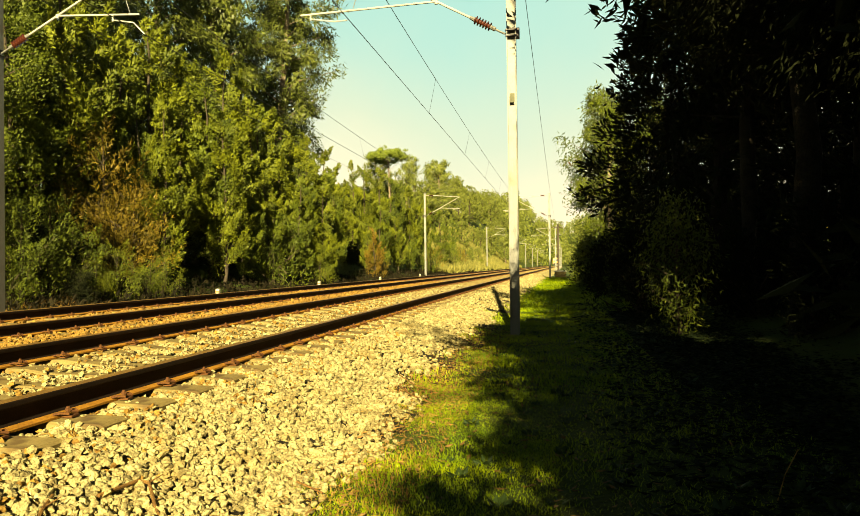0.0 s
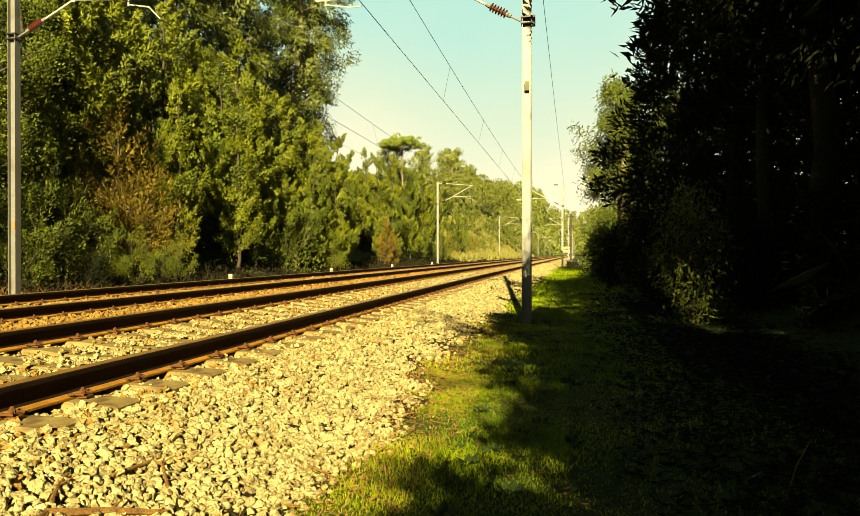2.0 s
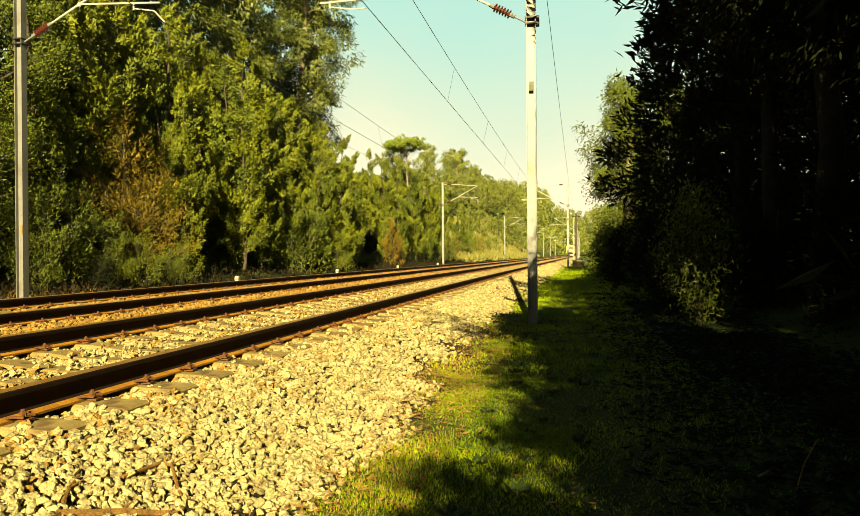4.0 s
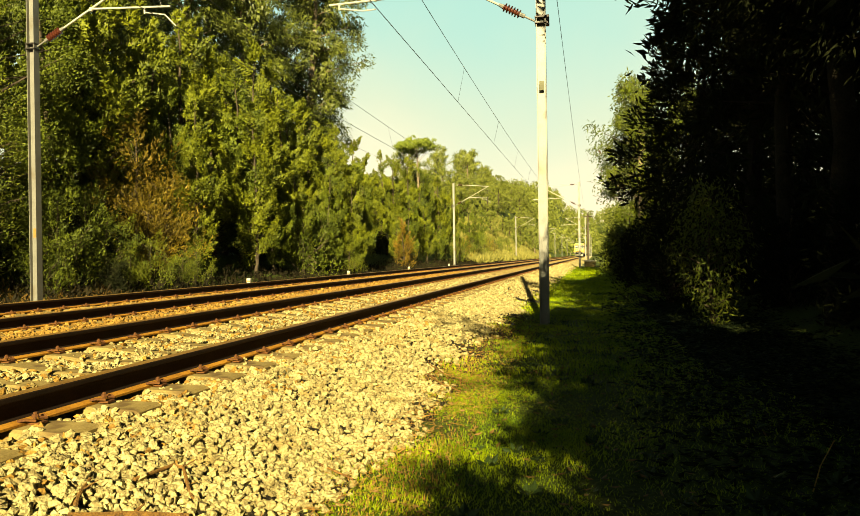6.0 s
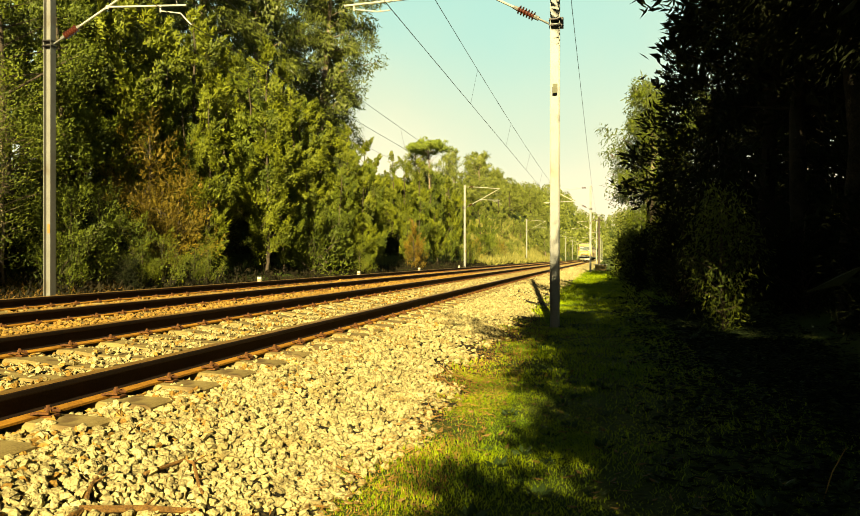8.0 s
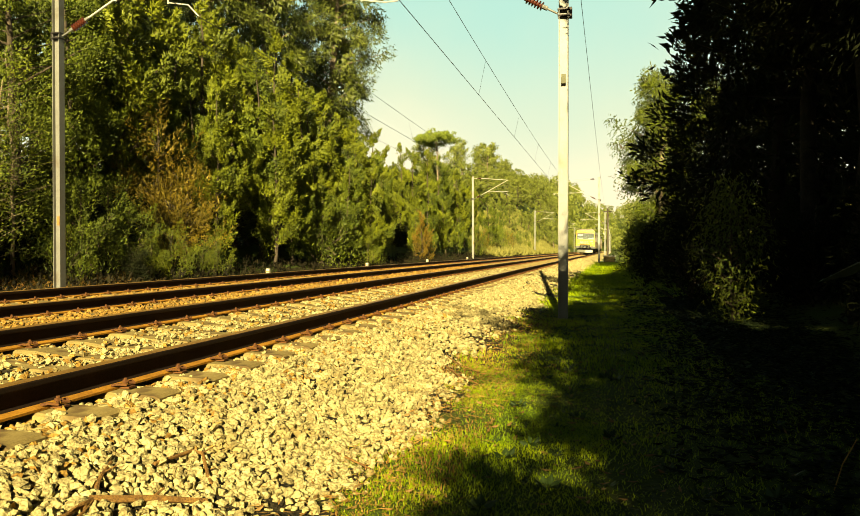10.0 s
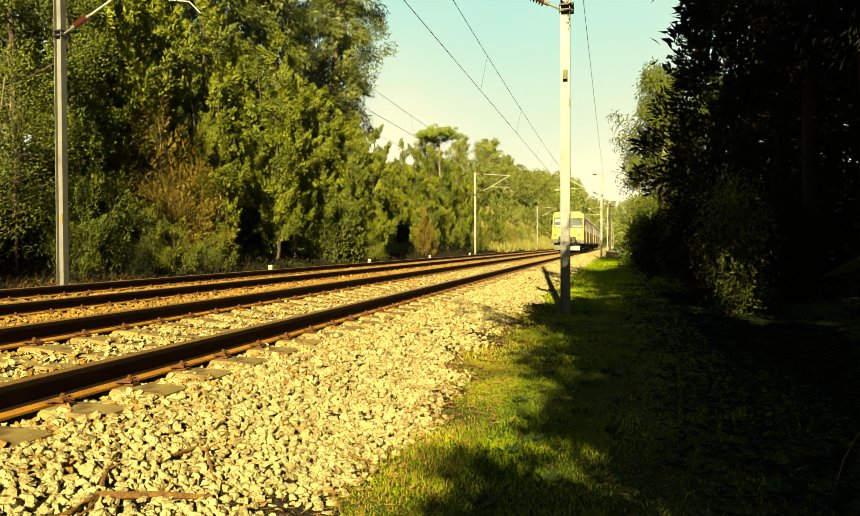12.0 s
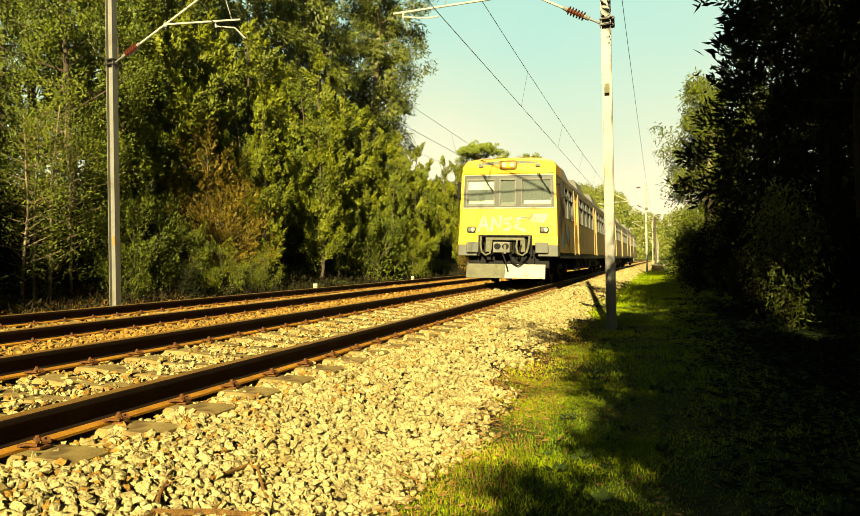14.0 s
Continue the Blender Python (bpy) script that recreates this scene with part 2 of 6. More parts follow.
M["leaf_a"] = leaf_material("acacia_leaves", (0.165, 0.18, 0.008), (0.038, 0.052, 0.004), 0.08, 0.65)
M["leaf_b"] = leaf_material("poplar_leaves", (0.115, 0.14, 0.008), (0.026, 0.038, 0.003), 0.08, 0.65)
# darker than the bank leaves: shade inside the wood is in the colour
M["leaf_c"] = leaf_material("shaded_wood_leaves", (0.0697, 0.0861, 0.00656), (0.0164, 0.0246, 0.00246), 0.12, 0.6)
M["leaf_e"] = leaf_material("eucalyptus_leaves", (0.13, 0.15, 0.024), (0.018, 0.026, 0.005), 0.2, 0.45)
# near-black: the deep shade of the verge is put into this leaf colour
M["leaf_v"] = leaf_material("shade_toned_wattle_leaves", (0.0135, 0.016, 0.003), (0.006, 0.008, 0.002), 0.05, 0.9)
M["leaf_sun"] = leaf_material("sunlit_eucalyptus_leaves", (0.113, 0.139, 0.00792), (0.0181, 0.026, 0.00283), 0.14, 0.5, (0.203, 0.0736, 0.00679), 0.31)
M["leaf_brown"] = leaf_material("browning_leaves", (0.21, 0.14, 0.010), (0.075, 0.058, 0.006), 0.15, 0.6)
M["leaf_orange"] = leaf_material("orange_leaves", (0.20, 0.12, 0.012), (0.09, 0.065, 0.008), 0.2, 0.6)
# lightened: distance haze on the hill is put into the leaf colour
M["leaf_far"] = leaf_material("hazed_wood_leaves", (0.205, 0.22, 0.036), (0.052, 0.068, 0.013), 0.2, 0.6)
M["leaf_pine"] = leaf_material("pine_needles", (0.20, 0.24, 0.03), (0.08, 0.105, 0.014), 0.2, 0.55)
# litter colour cut to near-black: shade at the bank foot painted in
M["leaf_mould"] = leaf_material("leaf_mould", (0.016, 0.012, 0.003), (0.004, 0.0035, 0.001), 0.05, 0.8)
# near-black leaves, coloured to act as shade on the verge ground
M["verge_shade"] = leaf_material("verge_shade_leaves", (0.008, 0.014, 0.002), (0.003, 0.006, 0.001), 0.0, 0.85)
M["dry_scrub"] = leaf_material("dry_scrub_grass", (0.22, 0.195, 0.045), (0.09, 0.09, 0.018), 0.2, 0.7)
M["leaf_dry"] = leaf_material("fallen_leaves", (0.26, 0.155, 0.042), (0.10, 0.055, 0.016), 0.1, 0.7)

# panes of the train: see-through, with a mirror-like coat and a thin film
def glass_material(name, tint, ior, film_tint, film_share):
    m = bpy.data.materials.new(name)
    m.use_nodes = True
    n, l = m.node_tree.nodes, m.node_tree.links
    clear_bsdf, gloss, coat, fresnel = n.new("ShaderNodeBsdfTransparent"), n.new("ShaderNodeBsdfGlossy"), n.new("ShaderNodeMixShader"), n.new("ShaderNodeFresnel")
    clear_bsdf.inputs[0].default_value = (*tint, 1)
    gloss.inputs["Roughness"].default_value = 0.03
    fresnel.inputs["IOR"].default_value = ior
    l.new(fresnel.outputs[0], coat.inputs[0])
    l.new(clear_bsdf.outputs[0], coat.inputs[1])
    l.new(gloss.outputs[0], coat.inputs[2])
    film, dusty = n.new("ShaderNodeBsdfDiffuse"), n.new("ShaderNodeMixShader")
    film.inputs[0].default_value = (*film_tint, 1)
    dusty.inputs[0].default_value = film_share
    l.new(coat.outputs[0], dusty.inputs[1])
    l.new(film.outputs[0], dusty.inputs[2])
    l.new(dusty.outputs[0], n["Material Output"].inputs["Surface"])
    return m


# the pale windscreen film stands in for sky glare
M["glass"] = glass_material("windscreen_glass", (0.84, 0.88, 0.84), 1.42, (0.36, 0.41, 0.36), 0.13)
M["side_glass"] = glass_material("tinted_side_glass", (0.45, 0.45, 0.36), 1.16, (0.10, 0.095, 0.05), 0.25)


# ---- building helpers ----
def place(ob, parent=None, label=""):
    if parent:
        ob.parent = parent
    if label:
        tagged(ob, label)
    return ob


def part(name, bm, mat, parent=None, label="", smooth=False):
    me = bpy.data.meshes.new(name)
    bm.normal_update()
    bm.to_mesh(me)
    bm.free()
    me.materials.append(M[mat])
    if smooth:
        me.polygons.foreach_set("use_smooth", [True] * len(me.polygons))
    return place(new(name, me), parent, label)


def sheet(name, verts, faces, mat, parent=None, label="", smooth=False, data_only=False):
    """A mesh from arrays of corners and equal-sized faces, quickly."""
    verts, faces = np.asarray(verts, dtype=np.float32), np.asarray(faces, dtype=np.int32)
    k = faces.shape[1]
    me = bpy.data.meshes.new(name)
    me.vertices.add(len(verts))
    me.vertices.foreach_set("co", verts.ravel())
    me.loops.add(faces.size)
    me.loops.foreach_set("vertex_index", faces.ravel())
    me.polygons.add(len(faces))
    me.polygons.foreach_set("loop_start", np.arange(0, faces.size, k, dtype=np.int32))
    me.polygons.foreach_set("use_smooth", np.full(len(faces), smooth))
    me.update(calc_edges=True)
    me.materials.append(M[mat])
    return me if data_only else place(new(name, me), parent, label)


def box(bm, x0, x1, y0, y1, z0, z1, bevel=0.0):
    vs = [bm.verts.new((x, y, z)) for z in (z0, z1) for y in (y0, y1) for x in (x0, x1)]
    fs = [bm.faces.new([vs[i] for i in q]) for q in ((0, 2, 3, 1), (4, 5, 7, 6), (0, 1, 5, 4), (2, 6, 7, 3), (0, 4, 6, 2), (1, 3, 7, 5))]
    if bevel:
        es = {e for f in fs for e in f.edges}
        bmesh.ops.bevel(bm, geom=list(es), offset=bevel, segments=2, affect="EDGES", profile=0.5)
    return bm


def tube(bm, a, b, r0, r1=None, n=8):
    """A round bar from a to b with closed ends."""
    a, b = Vector(a), Vector(b)
    r1 = r0 if r1 is None else r1
    d = (b - a)
    q = d.to_track_quat("Z", "Y")
    rings = []
    for p, r in ((a, r0), (b, r1)):
        rings.append([bm.verts.new(p + q @ Vector((r * math.cos(2 * math.pi * i / n), r * math.sin(2 * math.pi * i / n), 0))) for i in range(n)])
    for i in range(n):
        bm.faces.new((rings[0][i], rings[0][(i + 1) % n], rings[1][(i + 1) % n], rings[1][i]))
    bm.faces.new(rings[0][::-1])
    bm.faces.new(rings[1])
    return bm


def pipe(bm, pts, r, n=6):
    """A bent bar through the points, one closed skin."""
    pts = [Vector(p) for p in pts]
    rings = []
    for k, p in enumerate(pts):
        q = (pts[min(k + 1, len(pts) - 1)] - pts[max(k - 1, 0)]).to_track_quat("Z", "Y")
        rings.append([bm.verts.new(p + q @ Vector((r * math.cos(2 * math.pi * i / n), r * math.sin(2 * math.pi * i / n), 0))) for i in range(n)])
    for lo, hi in zip(rings, rings[1:]):
        for i in range(n):
            bm.faces.new((lo[i], lo[(i + 1) % n], hi[(i + 1) % n], hi[i]))
    bm.faces.new(rings[0][::-1])
    bm.faces.new(rings[-1])
    return bm


def smooth_step(a, b, v):
    t = np.clip((np.asarray(v, dtype=float) - a) / (b - a), 0, 1)
    return t * t * (3 - 2 * t)


def wave(x, y, scale, seed=0.0):
    """Gentle bumps from a few sines; cheap and the same at every build."""
    x, y = np.asarray(x, dtype=float) / scale, np.asarray(y, dtype=float) / scale
    s = seed * 1.7
    return (np.sin(x * 1.0 + y * 0.6 + s) + np.sin(-x * 0.7 + y * 1.3 + 2.1 * s) + 0.6 * np.sin(x * 2.3 + y * 1.9 + 0.4 * s) + 0.4 * np.sin(x * 3.1 - y * 2.7 + s)) / 3.0


# ---- the line of the railway ----
def bend(y):
    """How far the line has swung to the right at y: straight here, then a slight turn."""
    y = np.asarray(y, dtype=float)
    return 0.0125 * (np.sqrt((y - 25) ** 2 + 225) + (y - 25)) / 2 * smooth_step(-40, 20, y)


RAILS = ((0.0, 0.0), (-1.74, 0.055), (-4.11, 0.015), (-5.85, 0.066))


def bed_z(u):
    """Top of the ballast bed across the line, u metres from the first rail."""
    return np.interp(u, [-8.6, -7.6, -6.6, -6.4, -5.85, -4.11, -3.6, -2.4, -1.74, 0.0, 0.5, 0.75, 1.5, 2.0, 2.3],
                     [-0.62, -0.50, -0.17, -0.145, -0.145, -0.19, -0.20, -0.19, -0.158, -0.222, -0.236, -0.272, -0.51, -0.60, -0.66])


def ground_z(x, y):
    """The lie of the land: a shallow bed for the line, a bank on each side, woods rising beyond."""
    x, y = np.asarray(x, dtype=float), np.asarray(y, dtype=float)
    u = x - bend(y)
    flat = -0.585 + 0.02 * wave(x, y, 0.6) + 0.03 * wave(x, y, 2.3, 3)
    right = np.where(u > 4.5, 0.16 * (u - 4.5), 0) * smooth_step(4.5, 9, u)
    right = np.minimum(right, 3 + 0.05 * np.maximum(u, 0))
    left = 0.30 * np.maximum(-9.2 - u, 0) * smooth_step(9.2, 13, -u)
    left = np.minimum(left, 3.0 + 0.06 * np.maximum(-u, 0))
    under = np.where((u < 1.2) & (u > -8.4), -0.35, 0)
    lift = np.where(u < -8.4, 0.22, 0)
    hill = 8 * smooth_step(95, 190, y) * smooth_step(11, 36, -u) + 12 * smooth_step(170, 290, y) * smooth_step(10, 42, -u)
    # the rise behind the camera is unseen, added to block low sky light
    far = 26 * smooth_step(420, 640, y + 0.25 * x) + 30 * smooth_step(110, 260, -y)
    z = flat + right + left + under + lift + hill + far + smooth_step(12, 40, np.abs(u)) * wave(x, y, 9, 5) * 0.7
    return np.where(y < -60, z + 0.0, z)


# ---- ground ----
def grid_mesh(name, xs, ys, zfun, mat, label, category):
    X, Y = np.meshgrid(xs, ys)
    Z = zfun(X, Y)
    nx, ny = len(xs), len(ys)
    i = (np.arange(ny - 1)[:, None] * nx + np.arange(nx - 1)[None, :]).ravel()
    ob = sheet(name, np.stack([X, Y, Z], -1).reshape(-1, 3), np.stack([i, i + 1, i + nx + 1, i + nx], 1), mat, smooth=True)
    return tagged(ob, label, category, kind="structure")


def spread(*stretches):
    return np.unique(np.concatenate([np.linspace(a, b, n) for a, b, n in stretches]))


grid_mesh("ground", spread((-2500, -400, 12), (-400, -60, 35), (-60, -9, 40), (-9, 1, 8), (1, 6, 44), (6, 60, 34), (60, 400, 30), (400, 2500, 12)),
          spread((-1500, -100, 12), (-100, -5, 25), (-5, 25, 90), (25, 120, 50), (120, 700, 60), (700, 2500, 12)),
          ground_z, "soil", "earth and leaf litter with short grass beside the line", "ground")

# ballast bed: one solid strip that follows the line
us = spread((-8.5, -6.2, 14), (-6.2, 0.4, 40), (0.4, 2.1, 40))
ys = spread((-30, 2, 20), (2, 26, 220), (26, 60, 60), (60, 480, 60))
U, Y = np.meshgrid(us, ys)
Z = bed_z(U) + 0.012 * wave(U, Y, 0.05, 1) + 0.012 * wave(U, Y, 0.13, 2) - 0.02 * smooth_step(0.6, 1.4, U) * wave(U, Y, 0.9, 4)
nx = len(us)
V = np.stack([U + bend(Y), Y, Z], -1)
cut = int(np.searchsorted(ys, 44))


def strip(name, rows, mat):
    n = len(rows)
    j = (np.arange(n - 1)[:, None] * nx + np.arange(nx - 1)[None, :]).ravel()
    return sheet(name, rows.reshape(-1, 3), np.stack([j, j + 1, j + nx + 1, j + nx], 1), mat, smooth=True)


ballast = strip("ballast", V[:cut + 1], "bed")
tagged(ballast, "pale crushed stone ballast, rust-stained along the rails", "ballast", kind="structure")

far_bed = strip("ballast_far", V[cut:], "far_stone")
tagged(far_bed, "pale crushed stone ballast running on into the distance", "ballast", kind="structure")

# ---- tracks ----
SEAT = 4.53          # a sleeper lies here, and every 0.6 m
RAIL_H = 0.172


def rail_profile():
    """Half of a flat-bottomed rail, from the middle of the head down to the foot."""
    half = [(0.0, 0.0), (0.026, -0.001), (0.034, -0.008), (0.036, -0.016), (0.035, -0.038), (0.012, -0.05), (0.0085, -0.07), (0.0085, -0.125), (0.02, -0.146), (0.075, -0.158), (0.075, RAIL_H * -1)]
    return half + [(-x, z) for x, z in reversed(half[1:])]


def swept_rail(x0, z0):
    prof = np.array(rail_profile())
    ys = spread((-30, 40, 50), (40, 480, 120))
    n = len(prof)
    V = np.zeros((len(ys), n, 3))
    V[:, :, 0] = x0 + prof[:, 0] + bend(ys)[:, None]
    V[:, :, 1] = ys[:, None]
    V[:, :, 2] = z0 + prof[:, 1]
    a = (np.arange(len(ys) - 1)[:, None] * n + np.arange(n)[None, :]).ravel()
    b = (np.arange(len(ys) - 1)[:, None] * n + (np.arange(n)[None, :] + 1) % n).ravel()
    return V.reshape(-1, 3), np.stack([a, b, b + n, a + n], 1), n


def sleeper_mesh(rise):
    """Concrete sleeper 2.6 m long, bevelled, slightly waisted, canted like the track."""
    bm = bmesh.new()
    secs = []
    for x, top, half in ((-1.3, -0.015, 0.135), (-1.27, 0.0, 0.14), (-0.6, 0.0, 0.14), (-0.35, -0.03, 0.115), (0.35, -0.03, 0.115), (0.6, 0.0, 0.14), (1.27, 0.0, 0.14), (1.3, -0.015, 0.135)):
        t = top - rise * x / 1.74
        secs.append([bm.verts.new((x, y, z + t)) for y, z in ((-half - 0.02, -0.2), (-half - 0.004, -0.014), (-half + 0.016, 0), (half - 0.016, 0), (half + 0.004, -0.014), (half + 0.02, -0.2))])
    for s, e in zip(secs, secs[1:]):
        for k in range(6):
            bm.faces.new((s[k], e[k], e[(k + 1) % 6], s[(k + 1) % 6]))
    bm.faces.new(secs[0])
    bm.faces.new(secs[-1][::-1])
    bmesh.ops.recalc_face_normals(bm, faces=bm.faces)
    return bm


def clip_mesh():
    """Rail fastening: a shoulder plate, a bolt with nut, and the bent spring clip."""
    bm = bmesh.new()
    box(bm, -0.02, 0.05, -0.035, 0.035, 0.0, 0.012)
    tube(bm, (0.0, 0, 0.01), (0.0, 0, 0.062), 0.011, n=6)
    tube(bm, (0.0, 0, 0.034), (0.0, 0, 0.05), 0.019, n=6)
    pipe(bm, [(-0.045, -0.075, 0.024), (0.0, -0.07, 0.032), (0.035, -0.045, 0.024), (0.012, -0.012, 0.03)], 0.009, 5)
    pipe(bm, [(-0.045, 0.075, 0.024), (0.0, 0.07, 0.032), (0.035, 0.045, 0.024), (0.012, 0.012, 0.03)], 0.009, 5)
    return bm


def build_track(right, left, name_note):
    (xr, zr), (xl, zl) = right, left
    mid, rise = (xr + xl) / 2, zl - zr
    track = tagged(new("railway_track"), name_note, "railway track", group="two tracks")
    for x0, z0 in (right, left):
        V, F, n = swept_rail(x0, z0)
        ob = sheet("rail", V, F, "rail_side", track)
        ob.data.materials.append(M["rail_top"])
        idx = np.zeros(len(F), dtype=np.int32)
        k = np.arange(len(F)) % n
        idx[(k <= 1) | (k >= n - 2)] = 1
        ob.data.materials.append(M["rail_foot"])
        idx[(k >= 8) & (k <= n - 9)] = 2
        ob.data.polygons.foreach_set("material_index", idx)
    base = (zr + zl) / 2 - RAIL_H
    bm = sleeper_mesh(rise)
    proto = bpy.data.meshes.new("sleeper")
    bm.to_mesh(proto)
    bm.free()
    proto.materials.append(M["concrete"])
    cm = clip_mesh()
    clip = bpy.data.meshes.new("rail_clip")
    cm.to_mesh(clip)
    cm.free()
    clip.materials.append(M["clip"])
    V1 = np.array([v.co for v in proto.vertices])
    F1 = np.array([list(p.vertices) for p in proto.polygons if len(p.vertices) == 4])
    far_v, far_f = [], []
    rnd = random.Random(3)
    for k in range(-20, 420):
        y = SEAT + 0.6 * k
        x = mid + float(bend(y))
        if -1 < y < 34:
            s = place(new("sleeper", proto), track)
            s.matrix_basis = pose(x, y + rnd.uniform(-0.015, 0.015), base, 0, 0, rnd.uniform(-0.5, 0.5))
            for rx, rz in (right, left):
                for side in (1, -1):
                    c = place(new("rail_clip", clip), s)
                    c.matrix_basis = pose(rx - mid + side * 0.105, rnd.uniform(-0.01, 0.01), rz - RAIL_H - base + 0.004, 0, 0, 0 if side > 0 else 180)
        else:
            far_f.append(F1 + len(V1) * len(far_v))
            far_v.append(V1 + (x, y, base))
    far = sheet("far_sleeper", np.concatenate(far_v), np.concatenate(far_f), "concrete", track)
    tagged(far, kind="stuff")
    # fastenings along the middle distance
    cv, cf = [], []
    bm = bmesh.new()
    box(bm, -0.05, 0.06, -0.05, 0.05, 0.0, 0.05, 0)
    V2 = np.array([v.co[:] for v in bm.verts])
    bm.verts.index_update()
    F2 = np.array([[v.index for v in f.verts] for f in bm.faces])
    bm.free()
    for k in range(50, 260):
        y = SEAT + 0.6 * k
        for rx, rz in (right, left):
            for side in (1, -1):
                cf.append(F2 + 8 * len(cv))
                cv.append(V2 + (rx + side * 0.105 + float(bend(y)), y, rz - RAIL_H + 0.002))
    tagged(sheet("far_clip", np.concatenate(cv), np.concatenate(cf), "clip", track), kind="stuff")
    return track


build_track(RAILS[0], RAILS[1], "railway track of rusty rails clipped to concrete sleepers in ballast")
build_track(RAILS[2], RAILS[3], "second railway track of rusty rails, part buried in stained ballast")


# ---- ballast stones ----
def stone_shapes(count, seed, corners, even=0.12):
    """Angular lumps: random points on a squashed ball, hulled."""
    rnd = random.Random(seed)
    shapes = []
    for _ in range(count):
        bm = bmesh.new()
        sx, sy, sz = rnd.uniform(0.85, 1.2), rnd.uniform(0.75, 1.1), rnd.uniform(0.65, 0.95)
        for _ in range(corners):
            d = Vector((rnd.gauss(0, 1), rnd.gauss(0, 1), rnd.gauss(0, 1))).normalized() * rnd.uniform(1 - even, 1 + even)
            bm.verts.new((d.x * sx, d.y * sy, d.z * sz))
        bmesh.ops.convex_hull(bm, input=bm.verts)
        loose = [v for v in bm.verts if not v.link_faces]
        bmesh.ops.delete(bm, geom=loose, context="VERTS")
        bmesh.ops.triangulate(bm, faces=bm.faces)
        bm.verts.index_update()
        shapes.append((np.array([v.co[:] for v in bm.verts]), np.array([[v.index for v in f.verts] for f in bm.faces])))
        bm.free()
    return shapes


SHAPES = stone_shapes(16, 5, 10, 0.08)
ROUND = stone_shapes(16, 6, 14, 0.06)


def turn_matrices(n, rng):
    q = rng.normal(size=(n, 4))
    q /= np.linalg.norm(q, axis=1, keepdims=True)
    w, x, y, z = q.T
    return np.stack([np.stack([1 - 2 * (y * y + z * z), 2 * (x * y - z * w), 2 * (x * z + y * w)], -1),
                     np.stack([2 * (x * y + z * w), 1 - 2 * (x * x + z * z), 2 * (y * z - x * w)], -1),
                     np.stack([2 * (x * z - y * w), 2 * (y * z + x * w), 1 - 2 * (x * x + y * y)], -1)], 1)


def clear_of_iron(u, y, size):
    """Keep stones off the rails and off the tops of the sleepers."""
    ok = np.ones(len(u), dtype=bool)
    for x0, _ in RAILS:
        ok &= np.abs(u - x0) > 0.085 + size * 0.6
    for mid in (-0.87, -4.98):
        on = (np.abs(((y - SEAT + 0.3) % 0.6) - 0.3) < 0.125 + size * 0.6) & (np.abs(u - mid) < 1.31 + size * 0.5)
        chance = (np.sin(u * 37.7 + y * 91.3) * 43758.5) % 1.0
        buried = (chance < 0.08) & ((np.abs(u - mid) < 0.72) | ((u - mid > 0.95) & (u - mid < 1.12)))
        ok &= ~on | buried | (mid < -2)
    return ok


def scatter_stones(name, u0, u1, y0, y1, per_m2, size, mat, seed, parent, skip=None, shapes=SHAPES):
    rng = np.random.default_rng(seed)
    n = int((u1 - u0) * (y1 - y0) * per_m2)
    u, y = rng.uniform(u0, u1, n), rng.uniform(y0, y1, n)
    r = size * rng.uniform(0.65, 1.3, n)
    keep = clear_of_iron(u, y, r)
    thin = smooth_step(1.45, 1.95, u + 0.25 * wave(u, y, 0.5, 7) + 0.1 * wave(u, y, 0.17, 2) + 0.25 * smooth_step(6, 9, y))
    keep &= rng.uniform(size=n) > thin
    if skip:
        keep &= ~((u > skip[0]) & (u < skip[1]) & (y > skip[2]) & (y < skip[3]))
    u, y, r = u[keep], y[keep], r[keep]
    z = bed_z(u) + np.where((np.abs(((y - SEAT + 0.3) % 0.6) - 0.3) < 0.15) & (np.abs(u + 0.87) < 1.31), 0.025, np.where(np.abs(u + 0.87) < 0.75, -0.018, 0.0)) + r * rng.uniform(-0.6, 1.0, len(u))
    R = turn_matrices(len(u), rng)
    which = rng.integers(0, len(shapes), len(u))
    vs, fs, at = [], [], 0
    for s, (V, F) in enumerate(shapes):
        pick = np.where(which == s)[0]
        P = np.einsum("nij,vj->nvi", R[pick], V) * r[pick, None, None] * np.array((1, 1, 0.85))
        P += np.stack([u[pick] + bend(y[pick]), y[pick], z[pick]], -1)[:, None, :]
        vs.append(P.reshape(-1, 3))
        fs.append((F[None] + (at + np.arange(len(pick)) * len(V))[:, None, None]).reshape(-1, 3))
        at += len(pick) * len(V)
    return tagged(sheet(name, np.concatenate(vs), np.concatenate(fs), mat, parent), kind="stuff")


NEAR = (0.98, 1.36, 3.78, 4.13)
scatter_stones("stones", 0.16, 2.05, 2.2, 6.2, 1900, 0.0265, "stone", 11, ballast, NEAR, ROUND)
scatter_stones("stones", 0.16, 2.05, 6.2, 9.0, 1650, 0.028, "stone", 20, ballast)
scatter_stones("stones", 0.05, 2.0, 9.0, 20.0, 850, 0.031, "stone", 12, ballast)
scatter_stones("stones", 0.05, 2.0, 20.0, 42.0, 170, 0.043, "stone", 13, ballast)
scatter_stones("stones", 0.05, 2.0, 42.0, 78.0, 60, 0.058, "stone", 27, ballast)
scatter_stones("stones", -1.7, 0.30, 3.0, 14.0, 1000, 0.027, "stone", 14, ballast)
